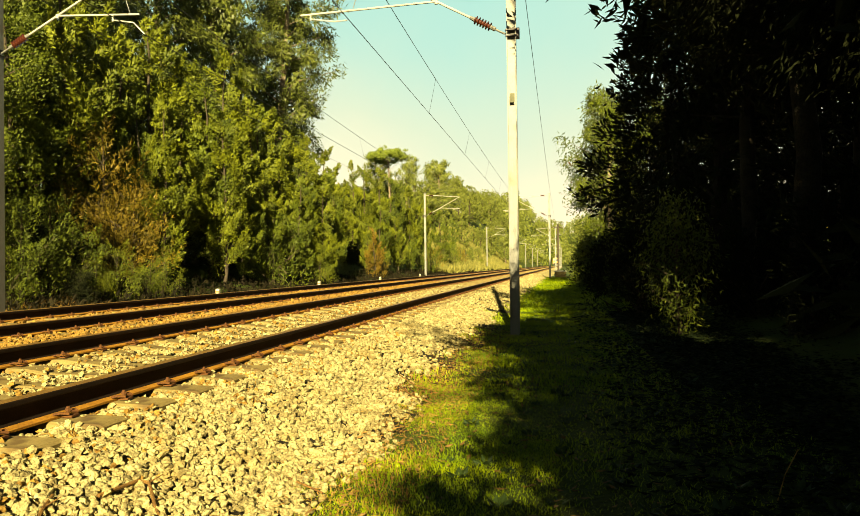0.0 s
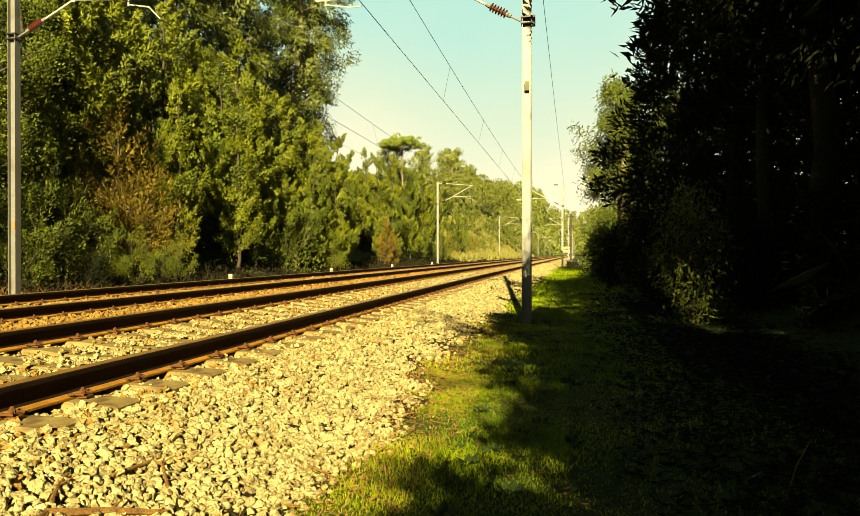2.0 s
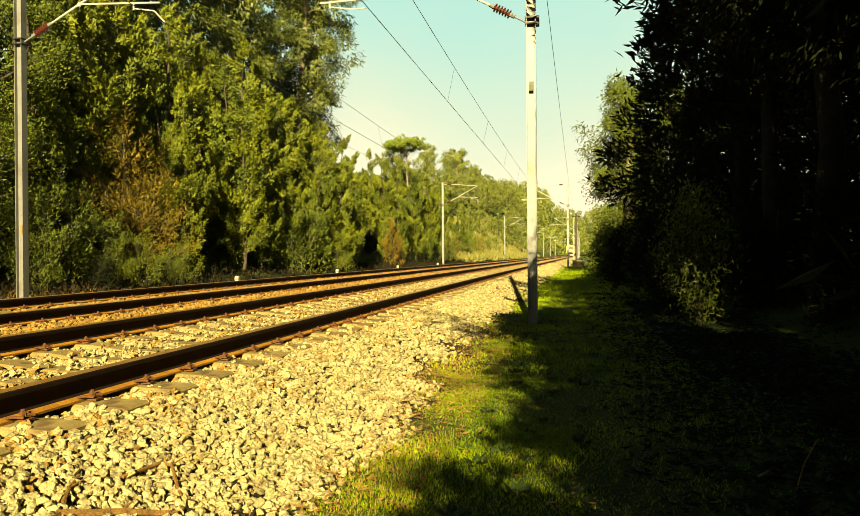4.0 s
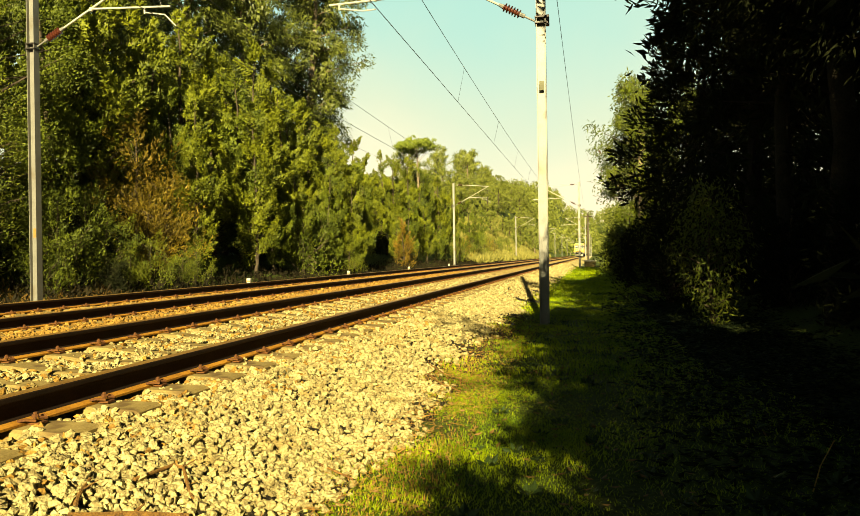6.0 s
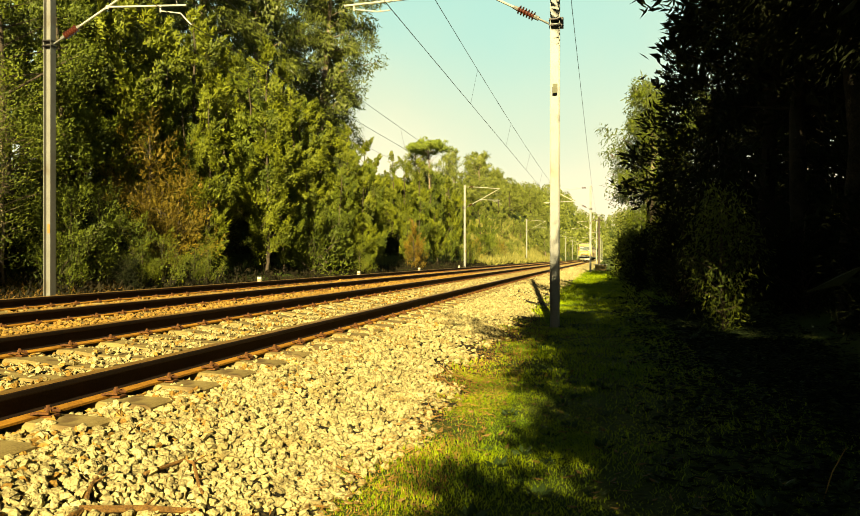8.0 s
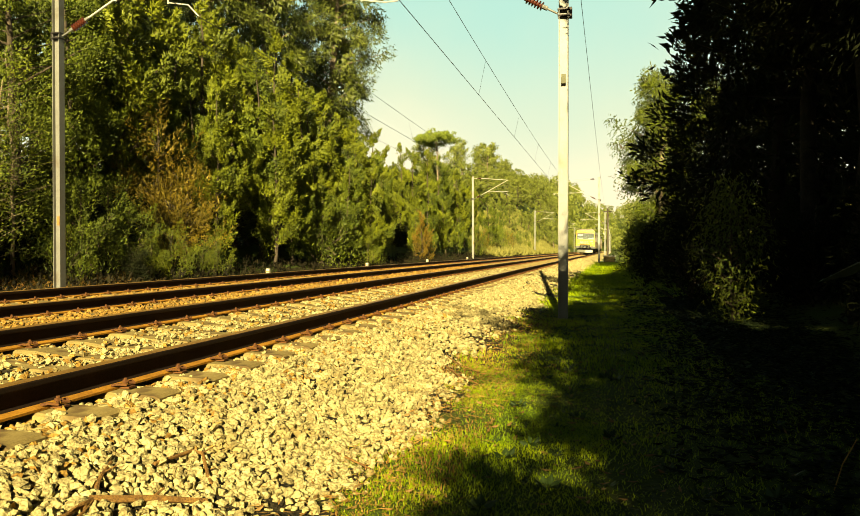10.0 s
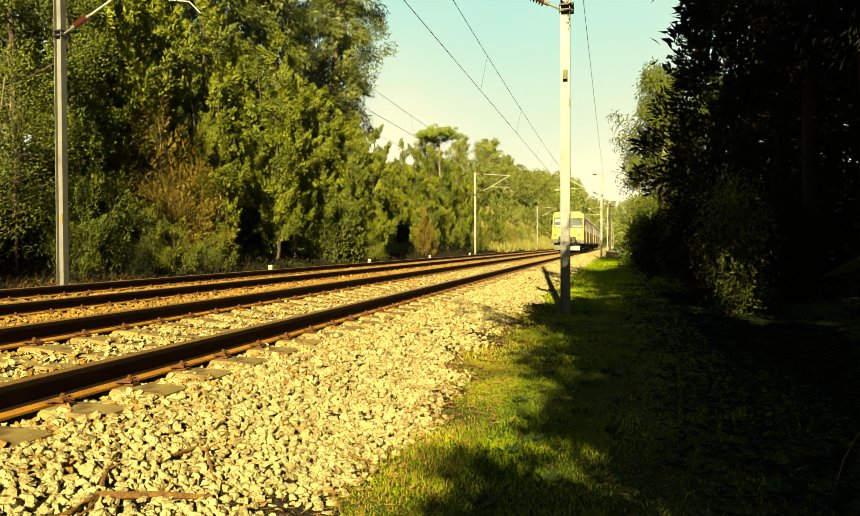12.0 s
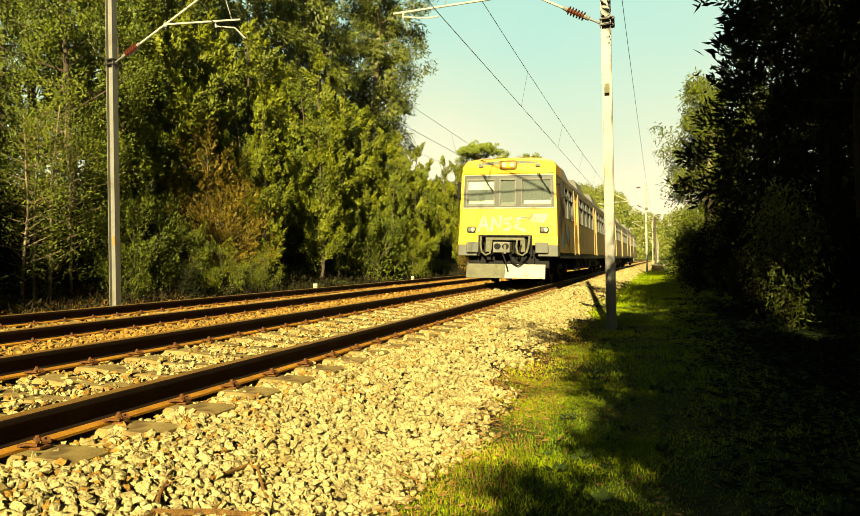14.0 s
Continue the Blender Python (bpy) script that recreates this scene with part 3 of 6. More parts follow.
scatter_stones("stones", -1.7, 0.05, 14.0, 34.0, 220, 0.038, "stone", 15, ballast)
scatter_stones("stained_stones", -4.1, -1.8, 20.0, 42.0, 130, 0.05, "rusty_stone", 28, ballast)
scatter_stones("stained_stones", -7.6, -4.2, 22.0, 42.0, 110, 0.05, "rusty_stone", 29, ballast)
scatter_stones("stained_stones", -4.1, -1.8, 6.0, 20.0, 430, 0.034, "rusty_stone", 16, ballast)
scatter_stones("stained_stones", -7.6, -4.2, 8.0, 22.0, 300, 0.036, "rusty_stone", 17, ballast)
scatter_stones("stones", 0.16, 2.05, -3.0, 2.2, 900, 0.029, "stone", 24, ballast)
scatter_stones("stones", -1.7, 0.16, -3.0, 3.0, 600, 0.029, "stone", 25, ballast)
scatter_stones("stones", -4.1, -1.8, -3.0, 6.0, 260, 0.036, "stone", 26, ballast)
rnd = random.Random(19)
stone_data = []
for V, F in ROUND:
    stone_data.append(sheet("stone", V * 0.0265, F, "stone_each", data_only=True))
for k in range(235):
    u, y = rnd.uniform(NEAR[0], NEAR[1]), rnd.uniform(NEAR[2], NEAR[3])
    ob = place(new("stone", rnd.choice(stone_data)), ballast)
    ob.matrix_basis = pose(u + float(bend(y)), y, float(bed_z(u)) + rnd.uniform(-0.012, 0.026), rnd.uniform(0, 360), rnd.uniform(0, 360), rnd.uniform(0, 360))
    f = rnd.uniform(0.65, 1.3)
    ob.scale = (f, f, f)
scatter_stones("stained_stones", 0.10, 0.45, 2.4, 16.0, 900, 0.026, "rusty_stone", 18, ballast)
scatter_stones("stained_stones", 0.45, 0.85, 2.4, 12.0, 330, 0.025, "rusty_stone", 22, ballast)
scatter_stones("stained_stones", -1.65, -0.05, 3.0, 20.0, 260, 0.028, "rusty_stone", 23, ballast)


# ---- overhead line ----
def shed_stack(bm, a, b, r, sheds):
    """A ribbed insulator between two points, turned from one profile."""
    a, b = Vector(a), Vector(b)
    q = (b - a).to_track_quat("Z", "Y")
    length, n = (b - a).length, 12
    profile = [(0.0, r * 0.45)]
    for k in range(sheds):
        for f, w in ((0.22, 0.45), (0.32, 1.0), (0.44, 1.0), (0.66, 0.6), (0.72, 0.45)):
            profile.append(((k + f) / sheds * length, r * w))
    profile.append((length, r * 0.45))
    rings = [[bm.verts.new(a + q @ Vector((w * math.cos(2 * math.pi * i / n), w * math.sin(2 * math.pi * i / n), h))) for i in range(n)] for h, w in profile]
    for lo, hi in zip(rings, rings[1:]):
        for i in range(n):
            bm.faces.new((lo[i], lo[(i + 1) % n], hi[(i + 1) % n], hi[i]))
    bm.faces.new(rings[0][::-1])
    bm.faces.new(rings[-1])
    return bm


def catenary_mast(side, label, tube_end, hook_x, wire_x, wire_z):
    """Mast with its bracket; local origin at the rail level under the mast, side = 1 when the arm reaches to +x."""
    thing = tagged(new("catenary_mast"), label, "catenary mast", group="catenary masts")
    s = side
    bm = bmesh.new()
    w, f, t = 0.088, 0.085, 0.012
    outline = [(-w, -f), (-w + t, -f), (-w + t, -t / 2), (w - t, -t / 2), (w - t, -f), (w, -f), (w, f), (w - t, f), (w - t, t / 2), (-w + t, t / 2), (-w + t, f), (-w, f)]
    ends = [[bm.verts.new((x, y, z)) for x, y in outline] for z in (-0.75, 7.2)]
    for k in range(12):
        bm.faces.new((ends[0][k], ends[0][(k + 1) % 12], ends[1][(k + 1) % 12], ends[1][k]))
    bm.faces.new(ends[0][::-1])
    bm.faces.new(ends[1])
    part("pole", bm, "galv", thing, "pale galvanised H-section steel pole")
    bm = bmesh.new()
    box(bm, -0.2, 0.2, -0.2, 0.2, -1.0, -0.60, 0.02)
    part("foundation", bm, "concrete", thing)
    bm = bmesh.new()
    box(bm, -0.11, 0.11, -0.105, 0.105, 5.03, 5.06, 0.005)
    box(bm, -0.11, 0.11, -0.105, 0.105, 5.14, 5.17, 0.005)
    box(bm, -s * 0.12 - 0.035, -s * 0.12 + 0.035, -0.05, 0.05, 5.0, 5.2, 0.01)
    part("clamp", bm, "wire", thing)
    a, d = Vector((s * 0.11, 0, 5.1)), Vector((s, 0, 0.54)).normalized()
    bm = bmesh.new()
    tube(bm, a, a + d * 0.3, 0.02)
    tube(bm, a + d * 0.22, a + d * 0.32, 0.042)
    tube(bm, a + d * 0.66, a + d * 0.76, 0.045, 0.032)
    part("end_fitting", bm, "galv", thing)
    bm = shed_stack(bmesh.new(), a + d * 0.31, a + d * 0.67, 0.085, 6)
    part("insulator", bm, "porcelain", thing, "ribbed brown porcelain insulator")
    top = a + d * 3.55
    bm = tube(bmesh.new(), a + d * 0.74, top, 0.024)
    part("strut", bm, "tube", thing)
    bm = bmesh.new()
    tube(bm, (s * 0.1, 0, 7.0), (s * 0.42, 0, 7.0), 0.02)
    tube(bm, (s * 0.76, 0, 7.0), (top.x + s * 0.05, 0, top.z), 0.024)
    part("top_tie", bm, "tube", thing)
    bm = shed_stack(bmesh.new(), (s * 0.42, 0, 7.0), (s * 0.78, 0, 7.0), 0.08, 6)
    part("insulator", bm, "porcelain", thing)
    j = a + d * 1.5
    bm = tube(bmesh.new(), j, (s * tube_end, 0, 5.72), 0.022)
    tube(bm, j + Vector((0, 0, 0.03)), j - Vector((0, 0, 0.05)), 0.035)
    part("registration_tube", bm, "tube", thing)
    hook = Vector((s * hook_x, 0, 5.74))
    bm = tube(bmesh.new(), hook, hook - Vector((0, 0, 0.13)), 0.018)
    pipe(bm, [hook - Vector((0, 0, 0.10)), Vector((s * (hook_x * 0.35 + wire_x * 0.65), 0, 5.56)), Vector((s * wire_x, 0, wire_z + 0.02))], 0.014, 6)
    part("steady_arm", bm, "tube", thing)
    bm = tube(bmesh.new(), (top.x - s * 0.4, 0, top.z - 0.2), (s * 3.1, 0, 5.73), 0.008)
    part("hanger", bm, "galv", thing)
    bm = tube(bmesh.new(), (0, 0, 7.12), (-s * 0.12, 0, 7.15), 0.02)
    part("earth_wire_bracket", bm, "galv", thing)
    bm = bmesh.new()
    # left masts carry an ochre plate; right ones a box for a dark smudge
    if s > 0:
        box(bm, 0.02, 0.085, -f - 0.012, -f - 0.002, 0.95, 1.15)
    else:
        box(bm, -0.04, 0.05, -f - 0.012, -f - 0.002, 3.78, 3.95)
    part("number_plate", bm, "plate" if s > 0 else "dusty_grey", thing)
    return thing


MAST_R = [(2.33, 15.2), (2.60, 70.0), (3.15, 131.0), (4.0, 190.0), (4.6, 246.0), (5.4, 300.0)]
MAST_L = [(-8.62, 15.25), (-8.84, 70.0), (-8.75, 133.0), (-7.3, 190.0), (-6.4, 246.0), (-5.8, 300.0), (-5.0, 350.0), (-4.4, 400.0)]
first = catenary_mast(-1, "pale grey steel catenary mast with brown insulators on grass beside ballast", 4.15, 3.95, 3.2, 5.55)
first.matrix_basis = pose(*MAST_R[0], 0)
for x, y in MAST_R[1:]:
    copy_thing(first, pose(x, y, 0))
other = catenary_mast(1, "pale grey steel catenary mast standing before the wooded bank", 3.3, 2.7, 3.42, 5.28)
other.matrix_basis = pose(*MAST_L[0], 0.28)
for x, y in MAST_L[1:]:
    copy_thing(other, pose(x, y, 0.28))


def span_points(p, q, sag, n=14):
    p, q = Vector(p), Vector(q)
    return [p.lerp(q, k / n) - Vector((0, 0, sag * 4 * (k / n) * (1 - k / n))) for k in range(n + 1)]


def overhead_line(masts, side, reach, sag, label):
    """Messenger wire, contact wire and droppers from mast to mast."""
    line = tagged(new("overhead_line"), label, "overhead line", group="overhead lines")
    s = side
    stops = [(masts[0][0], masts[0][1] - 55)] + list(masts)
    for k, ((x0, y0), (x1, y1)) in enumerate(zip(stops, stops[1:])):
        r = 0.0085 if k < 2 else 0.011
        a, b = Vector((x0 + s * (reach - 0.22), y0, 6.78)), Vector((x1 + s * (reach - 0.22), y1, 6.78))
        c, e = Vector((x0 + s * reach, y0, 5.55)), Vector((x1 + s * reach, y1, 5.55))
        pts = span_points(a, b, sag, 18)
        part("messenger_wire", pipe(bmesh.new(), pts, r, 5), "wire", line)
        part("contact_wire", tube(bmesh.new(), c, e, r, n=5), "wire", line)
        if k < 3:
            for j in (3, 6, 9, 12, 15):
                part("dropper", tube(bmesh.new(), pts[j], c.lerp(e, j / 18), 0.004, n=4), "wire", line)
    return line


overhead_line(MAST_R, -1, 3.15, 0.30, "dark contact wire hung from a messenger wire over the track")
overhead_line(MAST_L, 1, 3.45, 0.30, "dark contact wire hung over the second track")
ew = tagged(new("earth_wire"), "thin dark earth wire along the mast heads", "wire")
stops = [(2.33, -40.0)] + MAST_R
for (x0, y0), (x1, y1) in zip(stops, stops[1:]):
    part("wire_span", pipe(bmesh.new(), span_points((x0 + 0.12, y0, 7.15), (x1 + 0.12, y1, 7.15), 0.12), 0.008, 5), "wire", ew)
ew = tagged(new("earth_wire"), "thin dark earth wire before the wooded bank", "wire")
stops = [(-8.62, -40.0)] + MAST_L[:5]
for (x0, y0), (x1, y1) in zip(stops, stops[1:]):
    part("wire_span", pipe(bmesh.new(), span_points((x0 - 0.12, y0, 7.15), (x1 - 0.12, y1, 7.15), 0.55), 0.008, 5), "wire", ew)

# white marker posts along the far side
for x, y in ((-7.25, 22.9), (-7.3, 33.2), (-7.3, 45.0), (-7.2, 58.0)):
    bm = bmesh.new()
    box(bm, -0.06, 0.06, -0.05, 0.05, -0.65, 0.10, 0.012)
    post = tagged(new("marker_post"), "small white-painted concrete marker post", "post", group="marker posts")
    post.matrix_basis = pose(x, y, 0)
    part("post", bm, "marker", post)
    bm = bmesh.new()
    box(bm, -0.062, 0.062, -0.056, -0.051, -0.02, 0.03)
    part("band", bm, "plate", post)


# ---- train ----
CAR_LENGTH = 23.0
HALF = 1.43


def wall_with_openings(name, side_x, thick, z0, z1, y0, y1, openings, mat, parent):
    """One side wall of a car between y0 and y1, cut for (ya, yb, za, zb) openings; the pieces join in one mesh."""
    bm = bmesh.new()
    a = side_x - thick if side_x > 0 else side_x
    us = sorted({y0, y1, *(v for o in openings for v in o[:2])})
    vs = sorted({z0, z1, *(v for o in openings for v in o[2:])})
    holes = [(i, k) for i in range(len(us) - 1) for k in range(len(vs) - 1)
             if any(o[0] <= us[i] and us[i + 1] <= o[1] and o[2] <= vs[k] and vs[k + 1] <= o[3] for o in openings)]
    pierced(bm, us, vs, holes, lambda u, v, d: (a + d, u, v), thick)
    return part(name, bm, mat, parent)


def pierced(bm, us, vs, holes, at, thick):
    """One plate over the grid us x vs with the named cells left open; at(u, v, depth) places a corner."""
    front, back = {}, {}
    for i, u in enumerate(us):
        for j, v in enumerate(vs):
            front[i, j] = bm.verts.new(at(u, v, 0.0))
            back[i, j] = bm.verts.new(at(u, v, thick))
    solid = {(i, j) for i in range(len(us) - 1) for j in range(len(vs) - 1)} - set(holes)
    for i, j in solid:
        ring = [(i, j), (i + 1, j), (i + 1, j + 1), (i, j + 1)]
        bm.faces.new([front[k] for k in ring])
        bm.faces.new([back[k] for k in reversed(ring)])
        for (p, q), nb in zip(zip(ring, ring[1:] + ring[:1]), ((i, j - 1), (i + 1, j), (i, j + 1), (i - 1, j))):
            if nb not in solid:
                bm.faces.new((front[p], back[p], back[q], front[q]))
    bmesh.ops.recalc_face_normals(bm, faces=bm.faces)
    return bm


def ribbon(bm, pts, width, y, out=(0, -1, 0)):
    """A flat painted stroke on a wall facing -y, through (x, z) points."""
    for (xa, za), (xb, zb) in zip(pts, pts[1:]):
        d = Vector((xb - xa, 0, zb - za))
        d.normalize()
        nrm = Vector((-d.z, 0, d.x)) * width / 2
        a, b = Vector((xa, y, za)) - d * width * 0.3, Vector((xb, y, zb)) + d * width * 0.3
        vs = [bm.verts.new(p) for p in (a - nrm, b - nrm, b + nrm, a + nrm)]
        bm.faces.new(vs)
    return bm


def bogie(parent, y):
    bm = bmesh.new()
    for s in (-1, 1):
        box(bm, s * 1.02 - 0.06, s * 1.02 + 0.06, y - 1.55, y + 1.55, 0.42, 0.62, 0.03)
        for w in (-1.15, 1.15):
            box(bm, s * 1.02 - 0.13, s * 1.02 + 0.13, y + w - 0.2, y + w + 0.2, 0.28, 0.60, 0.05)
            tube(bm, (s * 1.02, y + w * 0.55, 0.35), (s * 1.02, y + w * 0.55, 0.75), 0.09, n=10)
    box(bm, -1.0, 1.0, y - 0.25, y + 0.25, 0.4, 0.75, 0.04)
    for w in (-1.15, 1.15):
        tube(bm, (-0.95, y + w, 0.43), (0.95, y + w, 0.43), 0.08)
    part("bogie_frame", bm, "black", parent, "greasy black bogie frame")
    for w in (-1.15, 1.15):
        for s in (-1, 1):
            bm = bmesh.new()
            tube(bm, (s * 0.80, y + w, 0.43), (s * 0.93, y + w, 0.43), 0.43, n=28)
            tube(bm, (s * 0.77, y + w, 0.43), (s * 0.80, y + w, 0.43), 0.46, n=28)
            tube(bm, (s * 0.93, y + w, 0.43), (s * 0.97, y + w, 0.43), 0.16, n=14)
            part("wheel", bm, "rail_side", parent)


def lean_in(car):
    """The body sides lean in towards the roof and swell a little at the sill."""
    for ob in [o for c in car.children for o in (c, *c.children)]:
        for v in ob.data.vertices:
            if v.co.z > 0.8:
                v.co.x *= 1.02 - 0.03 * min(v.co.z - 0.8, 2.8)


def roof_loft(parent, y0, y1, mat):
    """Curved roof between the side walls."""
    arc = [(-HALF, 3.12), (-HALF + 0.04, 3.26), (-1.22, 3.42), (-0.8, 3.53), (0, 3.58), (0.8, 3.53), (1.22, 3.42), (HALF - 0.04, 3.26), (HALF, 3.12), (HALF - 0.06, 3.08), (-HALF + 0.06, 3.08)]
    bm = bmesh.new()
    rings = [[bm.verts.new((x, y, z)) for x, z in arc] for y in (y0, y1)]
    n = len(arc)
    for k in range(n):
        bm.faces.new((rings[0][k], rings[0][(k + 1) % n], rings[1][(k + 1) % n], rings[1][k]))
    bm.faces.new(rings[0])
    bm.faces.new(rings[1][::-1])
    bmesh.ops.recalc_face_normals(bm, faces=bm.faces)
    return part("roof", bm, mat, parent)


def roof_pod(parent, y, length):
    """Raised cooling hood with sloping ends and cheeks."""
    bm = bmesh.new()
    lo = [bm.verts.new(p) for p in ((-1.25, y, 3.3), (1.25, y, 3.3), (1.25, y + length, 3.3), (-1.25, y + length, 3.3))]
    hi = [bm.verts.new(p) for p in ((-1.0, y + 0.6, 3.88), (1.0, y + 0.6, 3.88), (1.0, y + length - 0.3, 3.88), (-1.0, y + length - 0.3, 3.88))]
    for k in range(4):
        bm.faces.new((lo[k], lo[(k + 1) % 4], hi[(k + 1) % 4], hi[k]))
    bm.faces.new(hi)
    bm.faces.new(lo[::-1])
    bmesh.ops.bevel(bm, geom=list(bm.edges), offset=0.05, segments=2, affect="EDGES")
    return part("roof_hood", bm, "roof_grey", parent, "grey raised cooling hood")


def car_body(car, y0):
    """Everything that all cars share; the body runs from y0 to the car's tail."""
    L = CAR_LENGTH
    doors = [(4.6, 5.9), (13.0, 14.3)]
    wins = [(2.05, 2.85), (3.1, 4.2)] + [(6.4 + 1.62 * k, 6.4 + 1.62 * k + 1.3) for k in range(4)] + [(14.75 + 1.62 * k, 14.75 + 1.62 * k + 1.3) for k in range(5)]
    for s in (-1, 1):
        openings = [(a, b, 2.02, 2.95) for a, b in wins] + [(a, b, 0.95, 3.0) for a, b in doors]
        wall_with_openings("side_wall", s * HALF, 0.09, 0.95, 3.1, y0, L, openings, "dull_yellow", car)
        for a, b in wins:
            bm = bmesh.new()
            x = s * (HALF - 0.05)
            box(bm, x - 0.006, x + 0.006, a, b, 2.02, 2.95)
            pane = part("side_window", bm, "side_glass", car)
            bm = bmesh.new()
            for ya, yb, za, zb in ((a - 0.04, b + 0.04, 1.98, 2.025), (a - 0.04, b + 0.04, 2.945, 2.99), (a - 0.04, a + 0.005, 2.025, 2.945), (b - 0.005, b + 0.04, 2.025, 2.945), (a, b, 2.62, 2.65)):
                box(bm, s * (HALF - 0.06) - 0.02, s * (HALF + 0.004) if s > 0 else s * (HALF - 0.06) + 0.02, ya, yb, za, zb) if s > 0 else box(bm, -HALF - 0.004, -HALF + 0.08, ya, yb, za, zb)
            part("window_frame", bm, "band", pane)
        for a, b in doors:
            mid = (a + b) / 2
            x = s * (HALF - 0.045)
            for ya, yb in ((a, mid - 0.012), (mid + 0.012, b)):
                bm = bmesh.new()
                pierced(bm, (ya, ya + 0.13, yb - 0.13, yb), (0.95, 1.95, 2.85, 3.0), ((1, 1),), lambda u, v, d: (x - 0.02 + d, u, v), 0.04)
                door = part("door_leaf", bm, "yellow", car, "brighter yellow sliding door leaf")
                bm = bmesh.new()
                box(bm, x - 0.005, x + 0.005, ya + 0.13, yb - 0.13, 1.95, 2.85)
                part("door_pane", bm, "side_glass", door)
            for p, q in ((a - 0.09, a - 0.03), (b + 0.03, b + 0.09)):
                bm = bmesh.new()
                box(bm, min(s * HALF, s * (HALF + 0.02)), max(s * HALF, s * (HALF + 0.02)), p, q, 0.9, 3.05)
                part("door_pillar", bm, "dull_yellow", car)
        bm = bmesh.new()
        box(bm, min(s * 1.36, s * 1.42), max(s * 1.36, s * 1.42), y0 + 0.6, L - 0.2, 0.78, 0.95)
        part("sill_beam", bm, "grey_paint", car)
    bm = bmesh.new()
    box(bm, -HALF + 0.1, HALF - 0.1, y0, L - 0.05, 0.9, 1.0)
    part("floor_plate", bm, "black", car)
    bm = bmesh.new()
    box(bm, -HALF + 0.02, HALF - 0.02, L - 0.08, L, 0.95, 3.1)
    part("end_wall", bm, "dull_yellow", car)
    bm = bmesh.new()
    box(bm, -0.7, 0.7, L, L + 0.55, 1.0, 3.0, 0.05)
    part("gangway_bellows", bm, "black", car)
    roof_loft(car, y0, L, "roof_grey")
    for y in (2.6, 8.2, 15.2):
        roof_pod(car, y, 3.0)
    bogie(car, 3.6)
    bogie(car, 19.4)
    for k, (ya, yb) in enumerate(((6.3, 8.4), (8.8, 11.6), (12.0, 13.2), (14.0, 16.6))):
        bm = bmesh.new()
        box(bm, -1.25, 1.25, ya, yb, 0.36 + 0.05 * (k % 2), 0.92, 0.05)
        for j in range(4):
            box(bm, 1.25, 1.28, ya + 0.2 + j * (yb - ya) / 5, ya + 0.45 + j * (yb - ya) / 5, 0.45, 0.8)
        part("underfloor_box", bm, "black", car)


